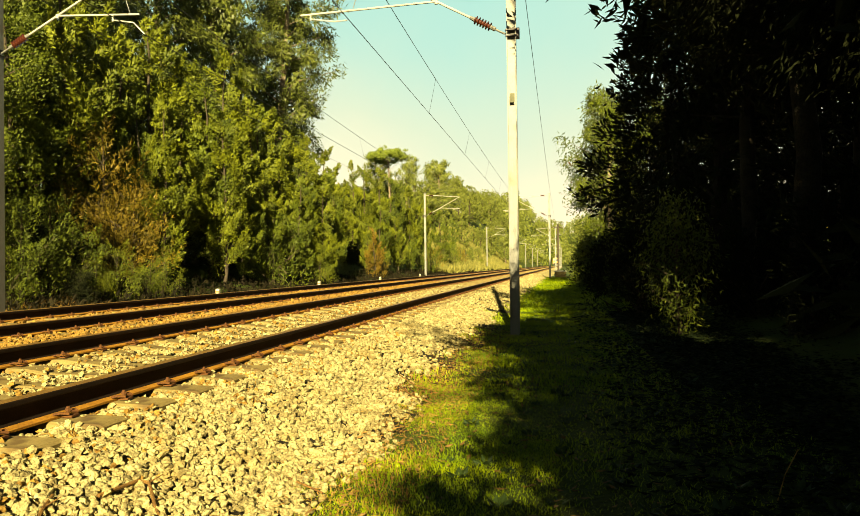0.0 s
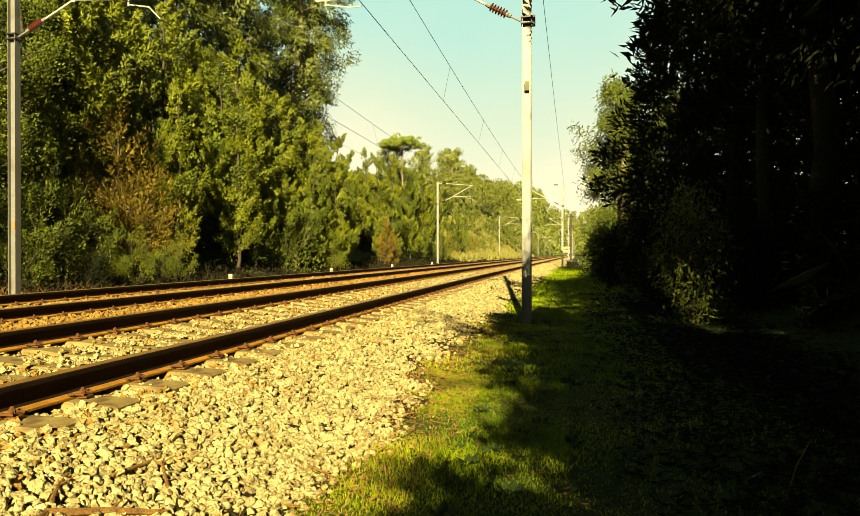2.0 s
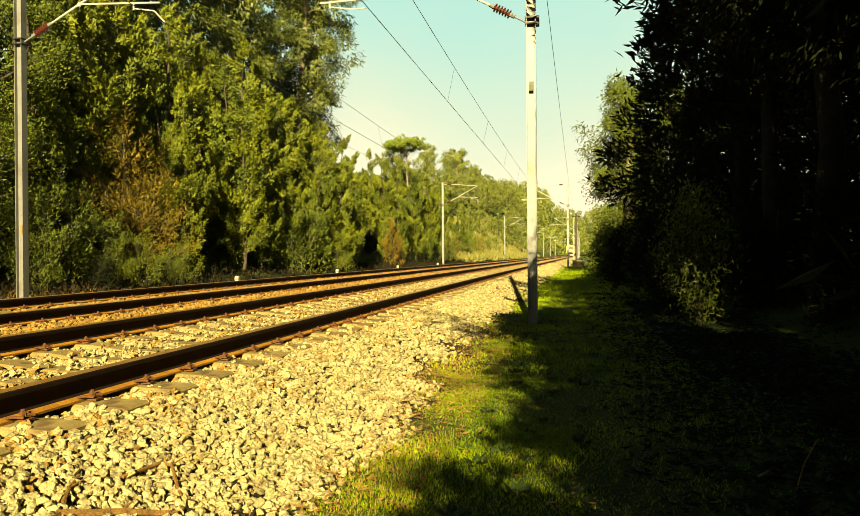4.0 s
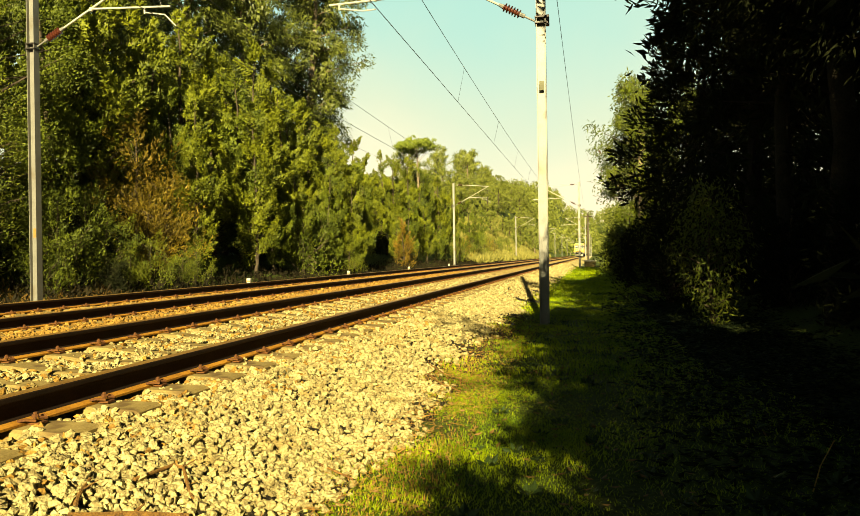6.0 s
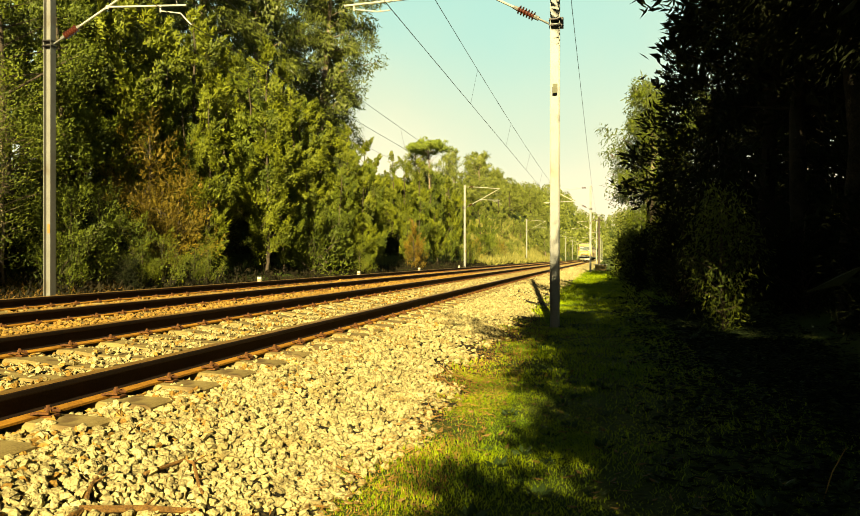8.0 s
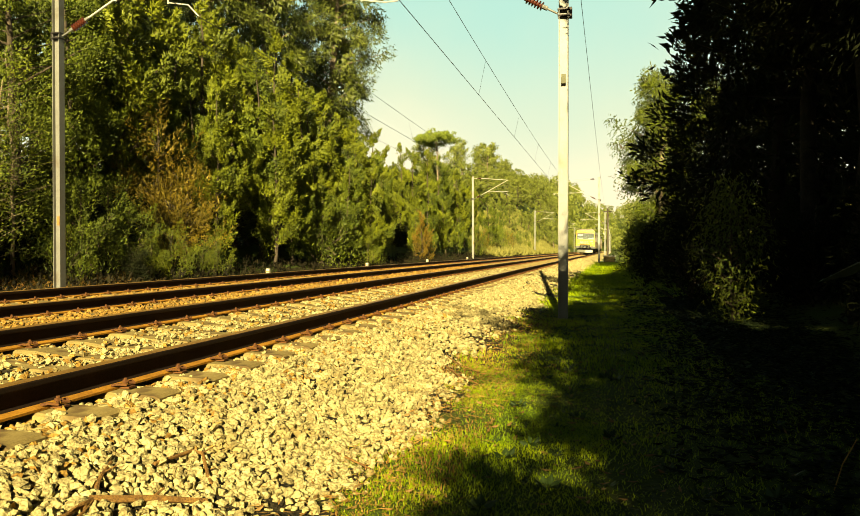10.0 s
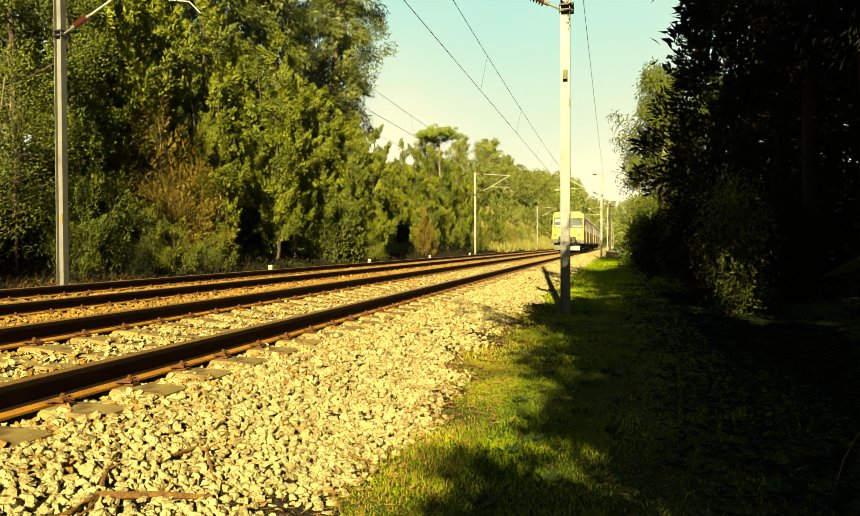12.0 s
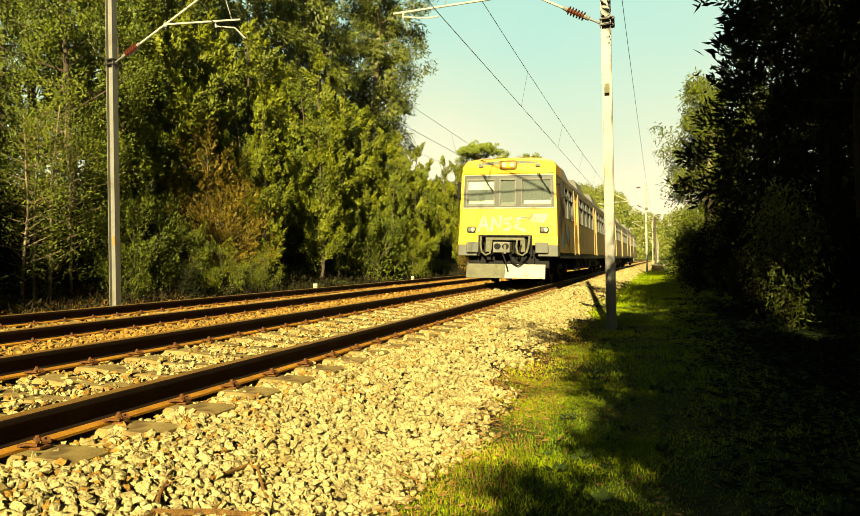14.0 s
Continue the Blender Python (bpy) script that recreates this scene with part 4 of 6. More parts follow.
def cab_front(car):
    """The driving end, facing -y at y = 0."""
    bm = bmesh.new()
    box(bm, -HALF, HALF, 0.0, 0.09, 1.52, 2.27, 0.02)
    box(bm, -HALF, -0.82, 0.0, 0.09, 1.2, 1.53)
    box(bm, 0.70, HALF, 0.0, 0.09, 1.2, 1.53)
    part("front_panel", bm, "yellow", car, "bright yellow front panel")
    # window band with three openings
    openings = ((-1.24, -0.42), (-0.23, 0.22), (0.42, 1.27))
    zs = (2.37, 3.06)
    bm = bmesh.new()
    pierced(bm, (-1.34, *openings[0], *openings[1], *openings[2], 1.36), (2.30, *zs, 3.17), ((1, 1), (3, 1), (5, 1)), lambda u, v, d: (u, 0.012 + d, v), 0.068)
    part("window_band", bm, "band", car, "dark grey band round the cab windows")
    for xa, xb in ((-HALF, -1.34), (1.36, HALF)):
        bm = bmesh.new()
        box(bm, xa, xb, 0.0, 0.09, 2.27, 3.2)
        part("corner_post", bm, "yellow", car)
    bm = bmesh.new()
    for z in (2.27, 3.17):
        box(bm, -1.36, 1.38, -0.012, 0.07, z, z + 0.032)
    part("trim_strip", bm, "pale", car, "pale trim strip")
    for k, (a, b) in enumerate(openings):
        bm = bmesh.new()
        box(bm, a, b, 0.042, 0.05, *zs)
        pane = part("windscreen", bm, "glass", car)
        bm = bmesh.new()
        for x0, x1, z0, z1 in ((a - 0.03, b + 0.03, zs[0] - 0.03, zs[0] + 0.012), (a - 0.03, b + 0.03, zs[1] - 0.012, zs[1] + 0.03), (a - 0.03, a + 0.012, zs[0], zs[1]), (b - 0.012, b + 0.03, zs[0], zs[1])):
            box(bm, x0, x1, 0.002, 0.035, z0, z1)
        part("window_gasket", bm, "roof_grey", pane)
    # behind the glass: blind, desk, bulkhead
    bm = bmesh.new()
    box(bm, -1.23, -0.43, 0.085, 0.10, 2.80, 3.06)
    part("sun_blind", bm, "blind", car, "lowered pale sun blind")
    bm = bmesh.new()
    box(bm, -1.3, 1.3, 0.2, 0.75, 2.2, 2.46, 0.04)
    part("driver_desk", bm, "cab", car)
    for a, b in (openings[0], openings[2]):
        bm = bmesh.new()
        box(bm, a + 0.04, b - 0.02, 0.09, 0.13, 2.40, 2.50, 0.008)
        part("desk_edge", bm, "blind", car)
    bm = bmesh.new()
    box(bm, -HALF + 0.1, HALF - 0.1, 1.55, 1.6, 1.0, 3.1)
    part("cab_bulkhead", bm, "cab", car)
    # visor over the windows
    bm = bmesh.new()
    pts = [(-HALF, 3.2), (-HALF, 3.44), (-1.32, 3.58), (-0.9, 3.645), (0, 3.67), (0.9, 3.645), (1.32, 3.58), (HALF, 3.44), (HALF, 3.2)]
    f0 = [bm.verts.new((x, -0.03 if z < 3.3 else 0.05 + (z - 3.3) * 0.3, z)) for x, z in pts]
    f1 = [bm.verts.new((x, 1.3, z)) for x, z in pts]
    bm.faces.new(f0)
    bm.faces.new(f1[::-1])
    n = len(pts)
    for k in range(n):
        bm.faces.new((f0[k], f1[k], f1[(k + 1) % n], f0[(k + 1) % n]))
    bmesh.ops.recalc_face_normals(bm, faces=bm.faces)
    bmesh.ops.bevel(bm, geom=[e for e in bm.edges if all(v.co.y < 0.3 for v in e.verts)], offset=0.03, segments=2, affect="EDGES")
    part("visor", bm, "yellow", car, "yellow roof visor")
    bm = bmesh.new()
    box(bm, -0.27, 0.27, -0.005, 0.08, 3.33, 3.57, 0.08)
    lamp = part("headlamp_housing", bm, "dull_yellow", car)
    bm = bmesh.new()
    box(bm, -0.23, 0.23, -0.012, 0.06, 3.36, 3.54, 0.06)
    part("lamp_panel", bm, "yellow", lamp)
    for x in (-0.12, 0.12):
        bm = tube(bmesh.new(), (x, -0.02, 3.45), (x, 0.0, 3.45), 0.065, n=16)
        part("lens", bm, "pale", lamp)
    for x in (-0.85, 0.9):
        bm = bmesh.new()
        box(bm, x - 0.07, x + 0.07, 0.0, 0.07, 3.40, 3.46, 0.01)
        part("vent", bm, "grey_paint", car)
    for s in (-1, 1):
        bm = bmesh.new()
        box(bm, s * 1.06 - 0.13, s * 1.06 + 0.13, -0.025, 0.02, 1.60, 1.76, 0.05)
        unit = part("headlight", bm, "band", car)
        for dx, mat in ((-0.05 * s, "grey_paint"), (0.05 * s, "lamp_glass")):
            bm = tube(bmesh.new(), (s * (1.06 + dx), -0.04, 1.68), (s * (1.06 + dx), -0.02, 1.68), 0.052, n=16)
            part("lens", bm, mat, unit)
        # wipers
        bm = bmesh.new()
        x = -0.80 if s < 0 else 0.88
        pipe(bm, [(x, -0.04, 3.22), (x + 0.10, -0.05, 3.10), (x + 0.36, -0.012, 2.72)], 0.012, 5)
        pipe(bm, [(x + 0.06, -0.04, 3.22), (x + 0.15, -0.05, 3.10)], 0.012, 5)
        tube(bm, (x + 0.30, -0.012, 2.86), (x + 0.42, -0.012, 2.58), 0.009, n=5)
        part("wiper", bm, "black", car)
        # lower corners
        bm = bmesh.new()
        box(bm, s * 1.15 - 0.28, s * 1.15 + 0.28, 0.0, 0.5, 0.86, 1.2, 0.02)
        part("corner_skirt", bm, "grey_paint", car)
        bm = bmesh.new()
        box(bm, s * 0.99 - 0.18, s * 0.99 + 0.18, -0.10, 0.0, 0.96, 1.29, 0.02)
        part("buffer_plate", bm, "grey_paint", car)
        # mirror
        bm = bmesh.new()
        box(bm, s * 1.56 - 0.07, s * 1.56 + 0.07, 0.25, 0.33, 2.55, 3.0, 0.03)
        tube(bm, (s * 1.4, 0.3, 2.95), (s * 1.56, 0.3, 2.92), 0.015)
        part("mirror", bm, "black", car)
    # coupler recess
    bm = bmesh.new()
    box(bm, -0.80, 0.68, 0.35, 0.45, 0.8, 1.55)
    box(bm, -0.84, -0.79, -0.02, 0.45, 0.86, 1.54)
    box(bm, 0.67, 0.72, -0.02, 0.45, 0.86, 1.54)
    box(bm, -0.80, 0.68, -0.02, 0.45, 1.50, 1.55)
    part("coupler_recess", bm, "black", car)
    bm = bmesh.new()
    box(bm, -0.62, 0.5, -0.06, 0.3, 1.36, 1.46, 0.02)
    box(bm, -0.62, -0.48, -0.04, 0.3, 0.98, 1.4, 0.02)
    box(bm, 0.38, 0.52, -0.04, 0.3, 0.98, 1.4, 0.02)
    part("coupler_frame", bm, "dusty_grey", car)
    bm = bmesh.new()
    box(bm, -0.36, 0.12, -0.25, 0.2, 0.96, 1.30, 0.03)
    head = part("coupler_head", bm, "roof_grey", car, "pale grey square coupler head")
    for x in (-0.23, 0.0):
        bm = tube(bmesh.new(), (x, -0.262, 1.15), (x, -0.24, 1.15), 0.095, n=18)
        part("coupler_socket", bm, "black", head)
    for pts in ([(-0.76, -0.02, 1.5), (-0.75, -0.10, 1.2), (-0.70, -0.15, 0.98), (-0.58, -0.17, 0.88), (-0.46, -0.15, 0.94), (-0.44, -0.08, 1.2), (-0.45, -0.04, 1.42)],
                [(0.64, -0.02, 1.5), (0.63, -0.10, 1.2), (0.58, -0.15, 0.98), (0.46, -0.17, 0.88), (0.33, -0.15, 0.94), (0.28, -0.10, 1.15), (0.30, -0.04, 1.42)]):
        part("jumper_cable", pipe(bmesh.new(), pts, 0.03, 7), "dusty_grey", car, "dusty looped jumper cable")
    for pts in ([(-0.72, -0.02, 1.4), (-0.74, -0.1, 1.1), (-0.6, -0.14, 0.92), (-0.4, -0.12, 0.9)], [(0.6, -0.02, 1.4), (0.63, -0.1, 1.1), (0.5, -0.16, 0.9), (0.32, -0.12, 0.88)],
                [(0.2, -0.05, 1.3), (0.22, -0.12, 1.0), (0.35, -0.14, 0.88), (0.42, -0.05, 1.2)], [(-0.1, -0.2, 0.95), (0.0, -0.25, 0.72), (0.08, -0.25, 0.42)], [(0.12, -0.1, 0.92), (0.18, -0.24, 0.72), (0.32, -0.27, 0.64), (0.48, -0.24, 0.70), (0.56, -0.1, 0.86)], [(0.10, -0.1, 0.9), (0.2, -0.22, 0.66), (0.36, -0.25, 0.58), (0.5, -0.2, 0.66)]):
        part("hose", pipe(bmesh.new(), pts, 0.022, 6), "black", car)
    # plough
    for x0, x1, mat in ((-1.15, -0.02, "dusty_grey"), (-0.02, 1.12, "pale")):
        bm = bmesh.new()
        vs = [bm.verts.new(p) for p in ((x0, -0.12, 0.62), (x1, -0.12, 0.62), (x1, -0.22, 0.20), (x0, -0.22, 0.20), (x0, -0.06, 0.62), (x1, -0.06, 0.62), (x1, -0.16, 0.20), (x0, -0.16, 0.20))]
        for q in ((0, 3, 2, 1), (4, 5, 6, 7), (0, 1, 5, 4), (2, 3, 7, 6), (0, 4, 7, 3), (1, 2, 6, 5)):
            bm.faces.new([vs[i] for i in q])
        part("plough", bm, mat, car, "scuffed pale snow plough plate" if mat == "pale" else "dirty grey snow plough plate")
    bm = bmesh.new()
    for x in (-0.7, 0.7):
        box(bm, x - 0.06, x + 0.06, 0.12, 0.5, 0.4, 0.95)
    part("plough_bracket", bm, "black", car)
    # black box added as shade behind the plough and coupler
    bm = bmesh.new()
    box(bm, -1.2, 1.16, 0.3, 0.55, 0.5, 0.95, 0.02)
    part("headstock", bm, "black", car)
    bm = bmesh.new()
    box(bm, -0.05, 0.02, -0.27, -0.22, 0.93, 1.2, 0.01)
    part("coupler_pin", bm, "dusty_grey", car)
    # sprayed letters and blots
    bm = bmesh.new()
    w, y = 0.075, -0.006
    ribbon(bm, [(-0.86, 1.64), (-0.70, 2.06), (-0.56, 1.66)], w, y)
    ribbon(bm, [(-0.82, 1.79), (-0.58, 1.79)], w, y - 0.001)
    ribbon(bm, [(-0.46, 1.66), (-0.44, 2.02), (-0.22, 1.70), (-0.20, 2.06)], w, y)
    ribbon(bm, [(0.10, 2.0), (-0.08, 1.96), (-0.08, 1.88), (0.08, 1.82), (0.08, 1.72), (-0.10, 1.66)], w, y)
    ribbon(bm, [(0.46, 2.02), (0.22, 1.96), (0.34, 1.85), (0.20, 1.75), (0.52, 1.66)], w, y)
    part("sprayed_lettering", bm, "white_paint", car, "faded white sprayed letters")
    bm = bmesh.new()
    for x, z, r in ((0.86, 2.02, 0.14), (0.98, 1.96, 0.13), (1.06, 2.05, 0.11), (0.78, 1.95, 0.10)):
        vs = [bm.verts.new((x + r * math.cos(k * 0.628) * (1 + 0.15 * math.sin(k * 2.1)), -0.004 - r * 0.006, z + 0.75 * r * math.sin(k * 0.628))) for k in range(10)]
        bm.faces.new(vs)
    part("sprayed_patch", bm, "white_paint", car)
    bm = bmesh.new()
    for k in range(4):
        ribbon(bm, [(0.80 + 0.07 * k, 1.91 + 0.01 * k), (0.82 + 0.07 * k, 2.02)], 0.018, -0.012)
    ribbon(bm, [(0.40, 2.02), (0.66, 2.0), (0.74, 2.1)], 0.03, -0.009)
    part("sprayed_marks", bm, "grey_paint", car)
    bm = bmesh.new()
    x = HALF + 0.004
    for pts in (((0.5, 1.9), (0.8, 2.3), (1.1, 2.0), (1.0, 1.5)), ((1.8, 1.3), (2.1, 2.0), (2.0, 1.4)), ((2.6, 1.2), (3.3, 2.0), (3.0, 1.2))):
        bm.faces.new([bm.verts.new((x, a, b)) for a, b in pts])
    part("sprayed_blot", bm, "dark_paint", car)
    bm = bmesh.new()
    for pts in (((0.9, 1.3), (1.25, 1.7), (1.6, 1.4), (1.2, 1.1)), ((2.2, 1.5), (2.5, 2.0), (2.9, 1.8), (2.6, 1.4))):
        bm.faces.new([bm.verts.new((x + 0.002, a, b)) for a, b in pts])
    part("sprayed_blot", bm, "blue_paint", car)
    for mat, width, lines in (("red_paint", 0.05, (((1.0, 2.1), (2.4, 1.0)), ((0.35, 2.2), (0.7, 1.5)))),
                              ("dark_paint", 0.09, (((0.3, 1.3), (0.5, 2.1), (0.9, 1.5), (1.3, 2.2)), ((1.5, 1.2), (1.9, 1.9), (2.3, 1.3), (2.7, 1.9), (3.1, 1.4)), ((6.2, 1.3), (6.9, 1.8), (7.5, 1.2), (8.2, 1.8))))):
        bm = bmesh.new()
        for pts in lines:
            for (ya, za), (yb, zb) in zip(pts, pts[1:]):
                d = Vector((0, yb - ya, zb - za)).normalized()
                nrm = Vector((0, -d.z, d.y)) * width / 2
                p, q = Vector((x + 0.004, ya, za)) - d * 0.03, Vector((x + 0.004, yb, zb)) + d * 0.03
                bm.faces.new([bm.verts.new(c) for c in (p - nrm, q - nrm, q + nrm, p + nrm)])
        part("sprayed_stroke", bm, mat, car)


def seat_front(parts):
    """Sill, lamps and window band of the driving end at their true heights."""
    for ob in parts:
        for v in ob.data.vertices:
            v.co.z = float(np.interp(v.co.z, (0.2, 1.2, 1.55, 1.7, 2.27, 3.1, 3.25, 3.67), (0.2, 1.15, 1.43, 1.61, 2.19, 3.06, 3.22, 3.67)))


def railcar(front, label):
    car = tagged(new("railcar"), label, "railcar", group="cars of the train")
    car_body(car, 0.09 if front else 0.0)
    if front:
        shared = set(car.children)
        cab_front(car)
        seat_front([o for c in car.children if c not in shared for o in (c, *c.children)])
    else:
        bm = bmesh.new()
        box(bm, -HALF + 0.02, HALF - 0.02, -0.08, 0.0, 0.95, 3.1)
        part("end_wall", bm, "dull_yellow", car)
    lean_in(car)
    return car


lead_car = railcar(True, "yellow diesel railcar with grey window band and white sprayed letters")
mid_car = railcar(False, "weathered yellow middle railcar with rows of windows")
tail_car = copy_thing(mid_car, pose(0, 0, 0))
tagged(tail_car, "weathered yellow rear railcar at the end of the train")

# ---- plants ----
def leaf_blades(P, A, length, width, rng, curl=0.2, facing=None, fine=False):
    """Pointed leaves: places P, directions A; each one a folded rhombus of two triangles, or one triangle when fine."""
    n = len(P)
    A = A / np.linalg.norm(A, axis=1, keepdims=True)
    turn = rng.normal(size=(n, 3)) * (0.35 if fine else 0.62) + (0 if facing is None else facing)
    S = np.cross(A, turn)
    S /= np.linalg.norm(S, axis=1, keepdims=True) + 1e-9
    L = length * rng.uniform(0.6, 1.3, (n, 1))
    W = width * rng.uniform(0.7, 1.2, (n, 1))
    N = np.cross(A, S)
    if fine:
        V = np.stack([P - S * W / 2, P + S * W / 2, P + A * L], 1).reshape(-1, 3)
        return V, np.arange(3 * n).reshape(n, 3)
    mid = P + A * L * 0.45
    V = np.stack([P, mid + S * W / 2 + N * W * curl, P + A * L, mid - S * W / 2 + N * W * curl], 1).reshape(-1, 3)
    F = np.arange(4 * n).reshape(n, 4)
    return V, F


def tree_form(kind, height, radius, count, seed, leaf=(0.24, 0.085), low=0.08, limbs=6, boughs=(), stout=1.0, fine=False):
    """Trunk (bmesh), the strongest limbs (bmeshes), and a crown of leaf sprays with its twigs (arrays)."""
    rng = np.random.default_rng(seed)
    rnd = random.Random(seed)
    spine = [Vector((0, 0, -0.4))]
    steps = 7
    for k in range(steps):
        sway = 0.014 * height
        spine.append(spine[-1] + Vector((rnd.uniform(-sway, sway), rnd.uniform(-sway, sway), (height * 0.95 + 0.4) / steps)))
    r0 = (0.016 * height + 0.03) * stout
    bm = bmesh.new()
    rings = []
    for k, c in enumerate(spine):
        r = r0 * (1 - k / steps) ** 0.8 + 0.012
        r *= 1.35 if k == 0 else 1.0
        rings.append([bm.verts.new(c + Vector((r * math.cos(a), r * math.sin(a), 0))) for a in (2 * math.pi * i / 8 for i in range(8))])
    for lo, hi in zip(rings, rings[1:]):
        for i in range(8):
            bm.faces.new((lo[i], lo[(i + 1) % 8], hi[(i + 1) % 8], hi[i]))
    bm.faces.new(rings[-1])

    def along(u):
        f = min(max(u, 0), 0.999) * steps
        k = int(f)
        return spine[k].lerp(spine[k + 1], f - k)

    P, A, N, arms = [], [], [], []
    leaders = [(radius * 0.5 * math.cos(a), radius * 0.5 * math.sin(a), rnd.uniform(0.62, 0.93)) for a in (rnd.uniform(0, 1) + 1.26 * k for k in range(5))]
    branches = {"cone": 46, "plume": 52, "round": 50, "gum": 48, "bush": 36, "pine": 26}[kind]
    share = count // branches
    for b in range(branches):
        q = (b + 0.5) / branches
        if kind == "cone":
            u = low + (0.99 - low) * q
            reach = radius * (0.3 + 0.7 * min(1.0, (u - low + 0.12) / 0.25)) * (1 - u) ** 0.6 * rnd.uniform(0.55, 1.3) + 0.25
            rise = 0.8
        elif kind == "plume":
            u = low + (1.0 - low) * q
            body = (u - low) / (1 - low)
            reach = radius * (0.55 + 0.45 * min(1.0, body / 0.22)) * (1 - body) ** 0.62 * rnd.uniform(0.45, 1.3) + 0.08
            rise = 1.0
        elif kind == "round":
            u = low + (0.97 - low) * q
            reach = radius * math.sqrt(max(0.05, 1 - (2 * (u - low) / (1 - low) - 0.9) ** 2 / 1.25)) * rnd.uniform(0.65, 1.2)
            rise = 0.4
        elif kind == "gum":
            u = low + (0.98 - low) * q
            reach = radius * (0.4 + 0.6 * math.sin(math.pi * min(1, (u - low) / (1 - low) * 0.88 + 0.1))) * rnd.uniform(0.55, 1.25)
            rise = 0.6
        elif kind == "pine":
            u = 0.66 + 0.2 * q
            reach = radius * math.sqrt(rnd.uniform(0.05, 1.0))
            rise = 0.0
        else:
            u = 0.05 + 0.75 * q
            reach = radius * rnd.uniform(0.6, 1.1) * (1 - 0.5 * q)
            rise = 0.8
        az = b * 2.39996 + rnd.uniform(-0.5, 0.5)
        start = along(u)
        if kind == "plume" and b % 3:
            # side leaders stand beside the stem and end in tips of their own
            lead = leaders[b % len(leaders)]
            v = low + (lead[2] - low) * q
            start = along(v) + Vector((lead[0], lead[1], 0)) * min(1.0, 0.35 + 1.3 * (v - low))
            reach *= 0.62
        d = Vector((math.cos(az), math.sin(az), rise * rnd.uniform(0.5, 1.3)))
        d.normalize()
        end = start + d * reach
        if kind == "pine":
            end.z = height * (0.93 - 0.13 * (reach / radius) ** 2)
        arms.append((reach, start, start.lerp(end, 0.88), 0.012 + r0 * 0.35 * (1 - u)))
        sprays = 7 if kind == "pine" else 2 if kind == "plume" else 5 if kind == "cone" else max(3, int(3.5 * reach / max(radius, 0.1)) + 2)
        per = max(2, share // sprays)
        for _ in range(sprays):
            f = rnd.uniform(0.3, 1.0) ** 0.6 if kind != "pine" else rnd.uniform(0.8, 1.05)
            if kind == "plume":
                f = (1.0, 0.6)[_] * rnd.uniform(0.92, 1.08)
            if kind == "cone":
                f = (0.4, 0.65, 0.85, 1.0, 0.95)[_ % 5] * rnd.uniform(0.88, 1.08)
            jit = 0.075 * radius if kind in ("cone", "plume") else 0.09 * radius if kind != "pine" else 0.15 * radius
            c = np.array(start.lerp(end, f)) + rng.normal(size=3) * jit * np.array((1, 1, 0.7 if kind != "pine" else 0.28))
            if kind == "cone":
                ax = np.array((d.x * 0.6, d.y * 0.6, 0.8)) + rng.normal(size=3) * 0.2
                sz = np.array((0.115, 0.115, 0.20)) * (0.75 + 0.2 * radius) * (1.2, 1.1, 1.0, 0.8, 0.65)[_ % 5]
            elif kind == "plume":
                ax = np.array((d.x * 0.75, d.y * 0.75, 0.8)) + rng.normal(size=3) * 0.15
                ax /= np.linalg.norm(ax)
                sz = np.array((1, 1, 1)) * (0.16 + 0.14 * min(radius, 1.7)) * (1.0, 0.55)[_] * rnd.uniform(0.75, 1.3) * (1.1 - 0.45 * q)
                per = max(2, int(share * (0.78, 0.22)[_]))
            elif kind == "gum":
                ax = np.array((d.x * 0.4, d.y * 0.4, -0.7)) + rng.normal(size=3) * 0.2
                sz = np.array((0.34, 0.34, 0.42)) * (0.6 + 0.16 * radius)
            elif kind == "pine":
                ax = np.array((d.x * 0.3, d.y * 0.3, 0.8))
                sz = np.array((0.5, 0.5, 0.36)) * (0.4 + 0.1 * radius)
            else:
                ax = np.array((d.x * 0.8, d.y * 0.8, 0.45)) + rng.normal(size=3) * 0.2
                sz = np.array((0.2, 0.2, 0.2)) * (0.7 + 0.2 * radius)
            puff = rng.normal(size=(per, 3))
            puff /= np.linalg.norm(puff, axis=1, keepdims=True)
            if kind == "plume":
                # a pointed spray: wide at its foot, drawn out to a tip
                t = rng.uniform(0, 1, (per, 1)) ** 1.25
                flat = puff - ax * (puff @ ax)[:, None]
                P.append(c + ax * (t - 0.4) * sz * 2.7 + flat * sz * (1.05 - t) * rng.uniform(0.5, 1.0, (per, 1)))
                N.append(flat * 1.2 + ax * 0.5)
                A.append(ax * 0.8 + flat * 0.5 + rng.normal(size=(per, 3)) * 0.4)
                continue
            P.append(c + puff * sz * 1.55 * rng.uniform(0.15, 1.0, (per, 1)) ** 0.5)
            out = np.array((d.x, d.y, 0.35))
            N.append(puff * 0.8 + out)
            A.append(ax + rng.normal(size=(per, 3)) * 0.55)
    for a, b, per in boughs:
        a, b = Vector(a), Vector(b)
        arms.append((99, a, b, 0.03))
        for k in range(14):
            c = np.array(a.lerp(b, 0.35 + 0.65 * k / 13)) + rng.normal(size=3) * 0.12
            puff = rng.normal(size=(per, 3))
            P.append(c + puff * np.array((0.2, 0.28, 0.18)))
            A.append(np.array((-0.5, 0, -0.7)) + rng.normal(size=(per, 3)) * 0.4)
